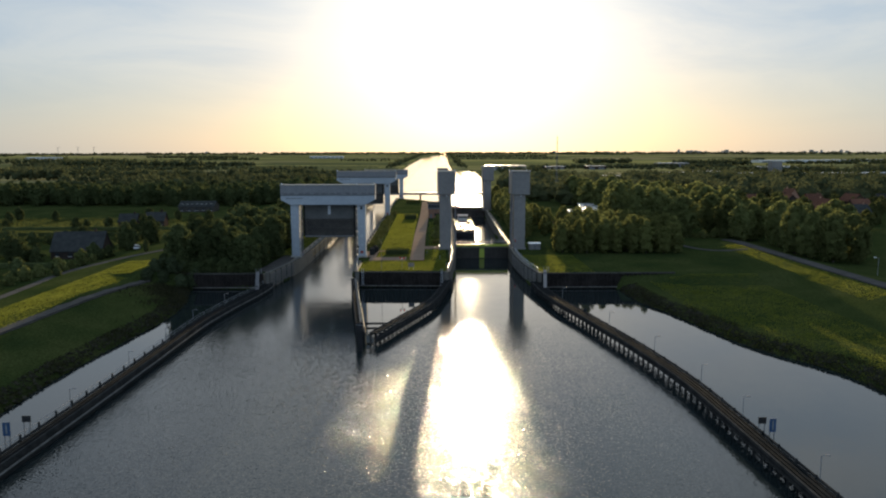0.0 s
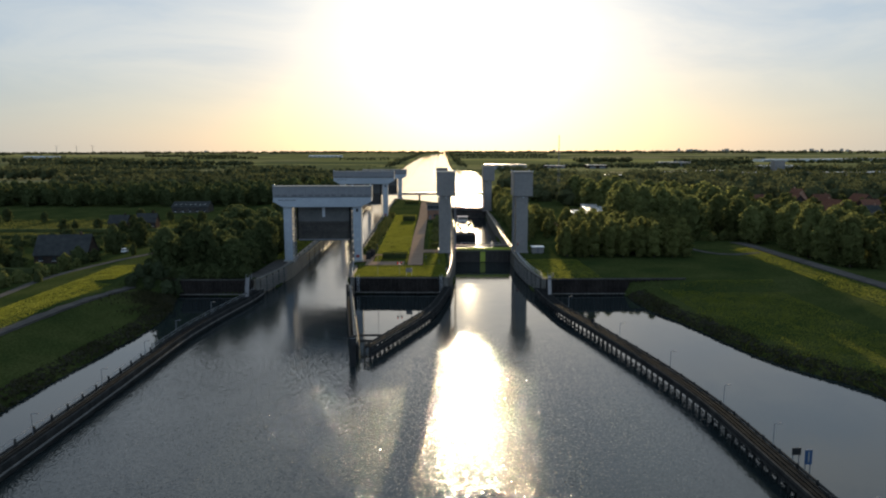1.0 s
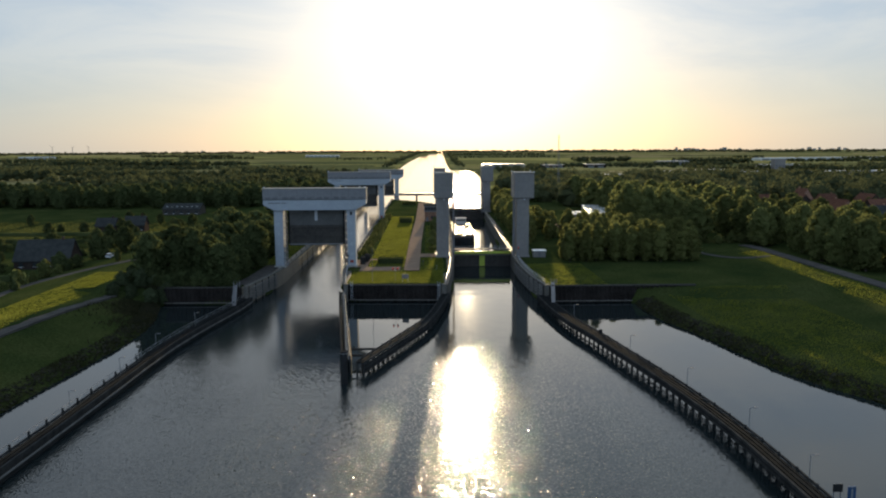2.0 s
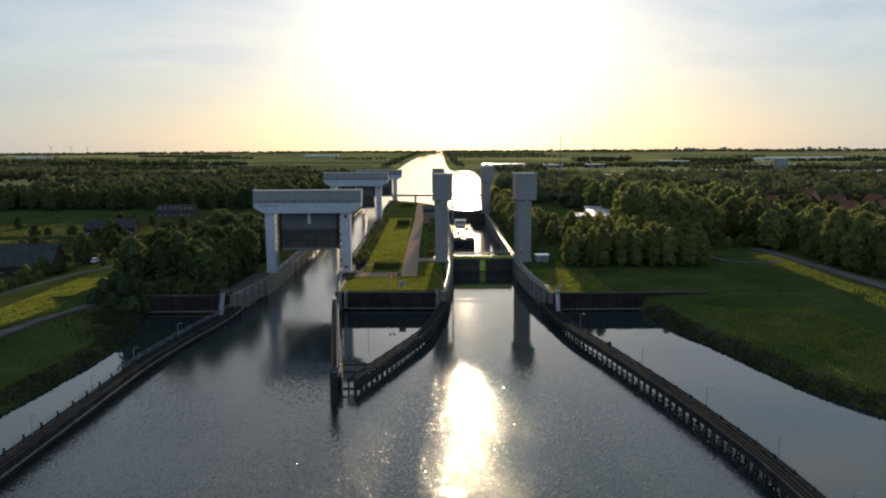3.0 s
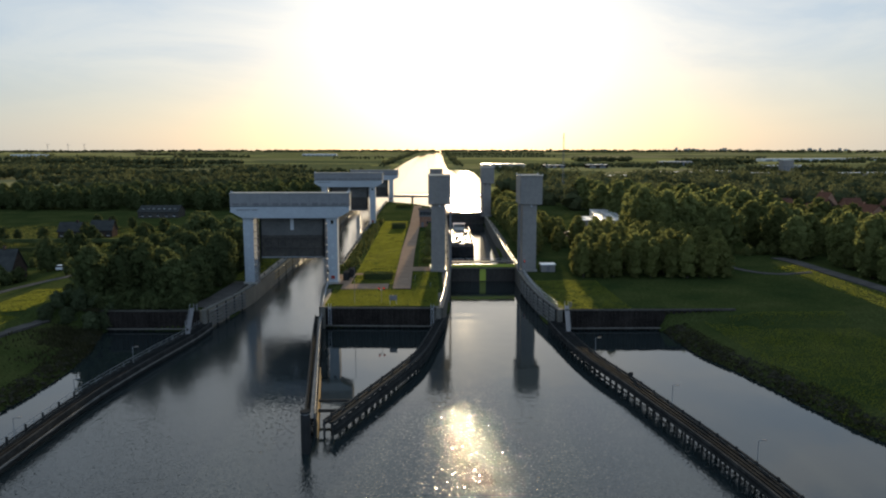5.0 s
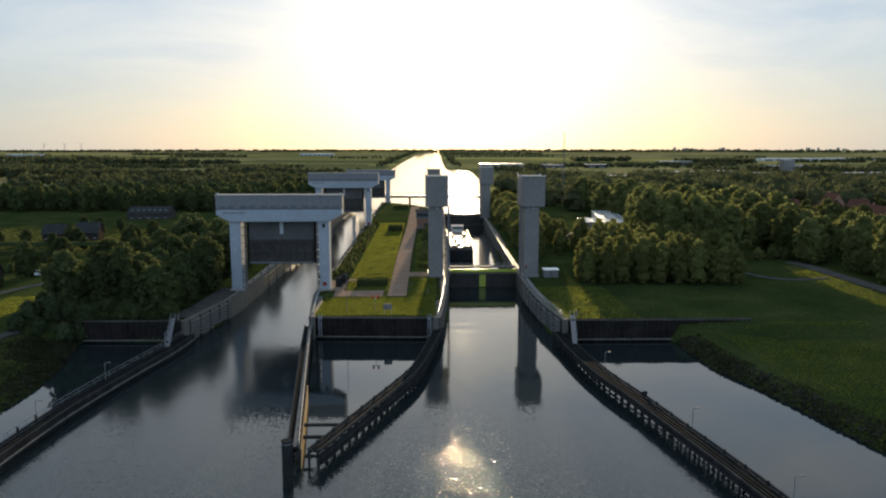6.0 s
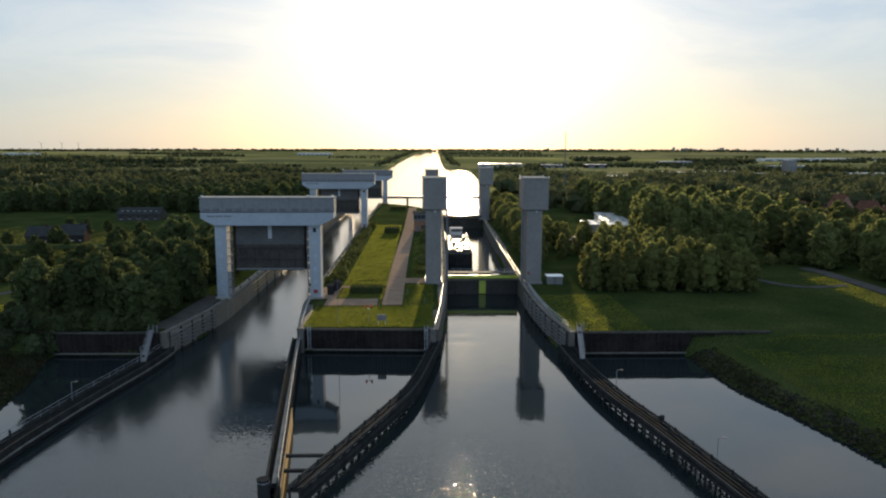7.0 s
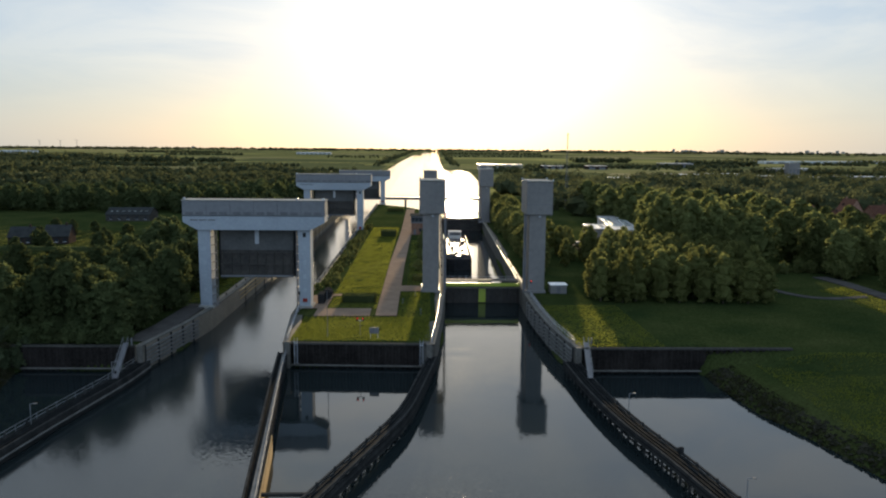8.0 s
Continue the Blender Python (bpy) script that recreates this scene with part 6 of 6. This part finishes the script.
def car(x, y, turn, paint, label):
    """Small parked hatchback."""
    z = float(ground_height(np.array([x]), np.array([y]))[0]) + 0.16
    c = thing("car", pose(x, y, z, 0, 0, turn), label, "car")
    bm = B()
    profile_x(bm, [(-2.0, 0.3), (2.0, 0.3), (2.0, 0.75), (1.1, 0.92), (-2.0, 0.95)], -0.85, 0.85)
    part("body", bm, paint, c)
    bm = B()
    profile_x(bm, [(-1.9, 0.9), (1.1, 0.9), (0.45, 1.45), (-1.5, 1.48)], -0.75, 0.75)
    cabin = part("cabin", bm, GLASS_DARK, c, "dark glazed cabin")
    part("roof", box(B(), -1.5, 0.45, -0.76, 0.76, 1.45, 1.5, 0.02), paint, cabin)
    for wx in (-1.25, 1.25):
        for wy in (-0.8, 0.8):
            w = part("wheel", rod(B(), (wx, wy - 0.1, 0.31), (wx, wy + 0.1, 0.31), 0.31, 12), BLACK, c)
            part("rim", rod(B(), (wx, wy - 0.11, 0.31), (wx, wy + 0.11, 0.31), 0.18, 10), METAL_WHITE, w)
    return c


car(-76.0, 30.0, 100, CAR_PAINT, "small white car parked on the path")
for x, y, turn, paint, tone in ((94.5, 92, 92, CAR_PAINT, "white"), (97.6, 92.6, 88, DARK_GREY, "dark grey"), (100.8, 92.2, 90, CAR_PAINT, "white"), (95.4, 106, 8, DARK_GREY, "dark grey"), (101.5, 112, 95, LAMP_GREY, "silver grey")):
    car(x, y, turn, paint, f"{tone} hatchback parked in the workshop yard")


# shrubs where the road enters the wood, lamps beside it
for k in range(9):
    tree("shrub", 142.5 + 1.4 * k + random.uniform(-0.4, 0.4), 46 + 2.5 * (k % 3), LEAF_A, "green shrub at the edge of the wood", random.uniform(0.9, 1.3), "shrubs at the edge of the wood")


def street_lamp(x, y):
    z = float(ground_height(np.array([x]), np.array([y]))[0])
    l = thing("street_lamp", (x, y, z), "thin grey street lamp with a pale head", "street lamp", "street lamps beside the road")
    part("post", rod(B(), (0, 0, -0.3), (0, 0, 5.0), 0.07, 7, 0.05), LAMP_GREY, l)
    part("arm", rod(B(), (0, 0, 5.0), (-0.9, 0, 5.15), 0.04, 6), LAMP_GREY, l)
    part("head", box(B(), -1.4, -0.7, -0.16, 0.16, 5.08, 5.24, 0.04), SIGN_WHITE, l, "pale lamp head")
    return l


for x, y in ((165, 24), (171, 31), (157, 40), (160, -8), (162, -40)):
    street_lamp(x, y)

for k in range(17):
    tree("shrub", -44.0 + 1.6 * k, -31.6 + random.uniform(-0.5, 0.8), LEAF_D, "dark green bush at the foot of the copse", random.uniform(1.0, 1.5), "bushes at the foot of the copse")

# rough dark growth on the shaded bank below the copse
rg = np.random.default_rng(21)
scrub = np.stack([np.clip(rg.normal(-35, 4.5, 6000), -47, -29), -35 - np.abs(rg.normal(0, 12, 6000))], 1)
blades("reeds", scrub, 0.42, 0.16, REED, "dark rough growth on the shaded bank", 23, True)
tree("round", -66.6, 14.0, LEAF_D, "small dark tree beside the path to the farm", 0.55)
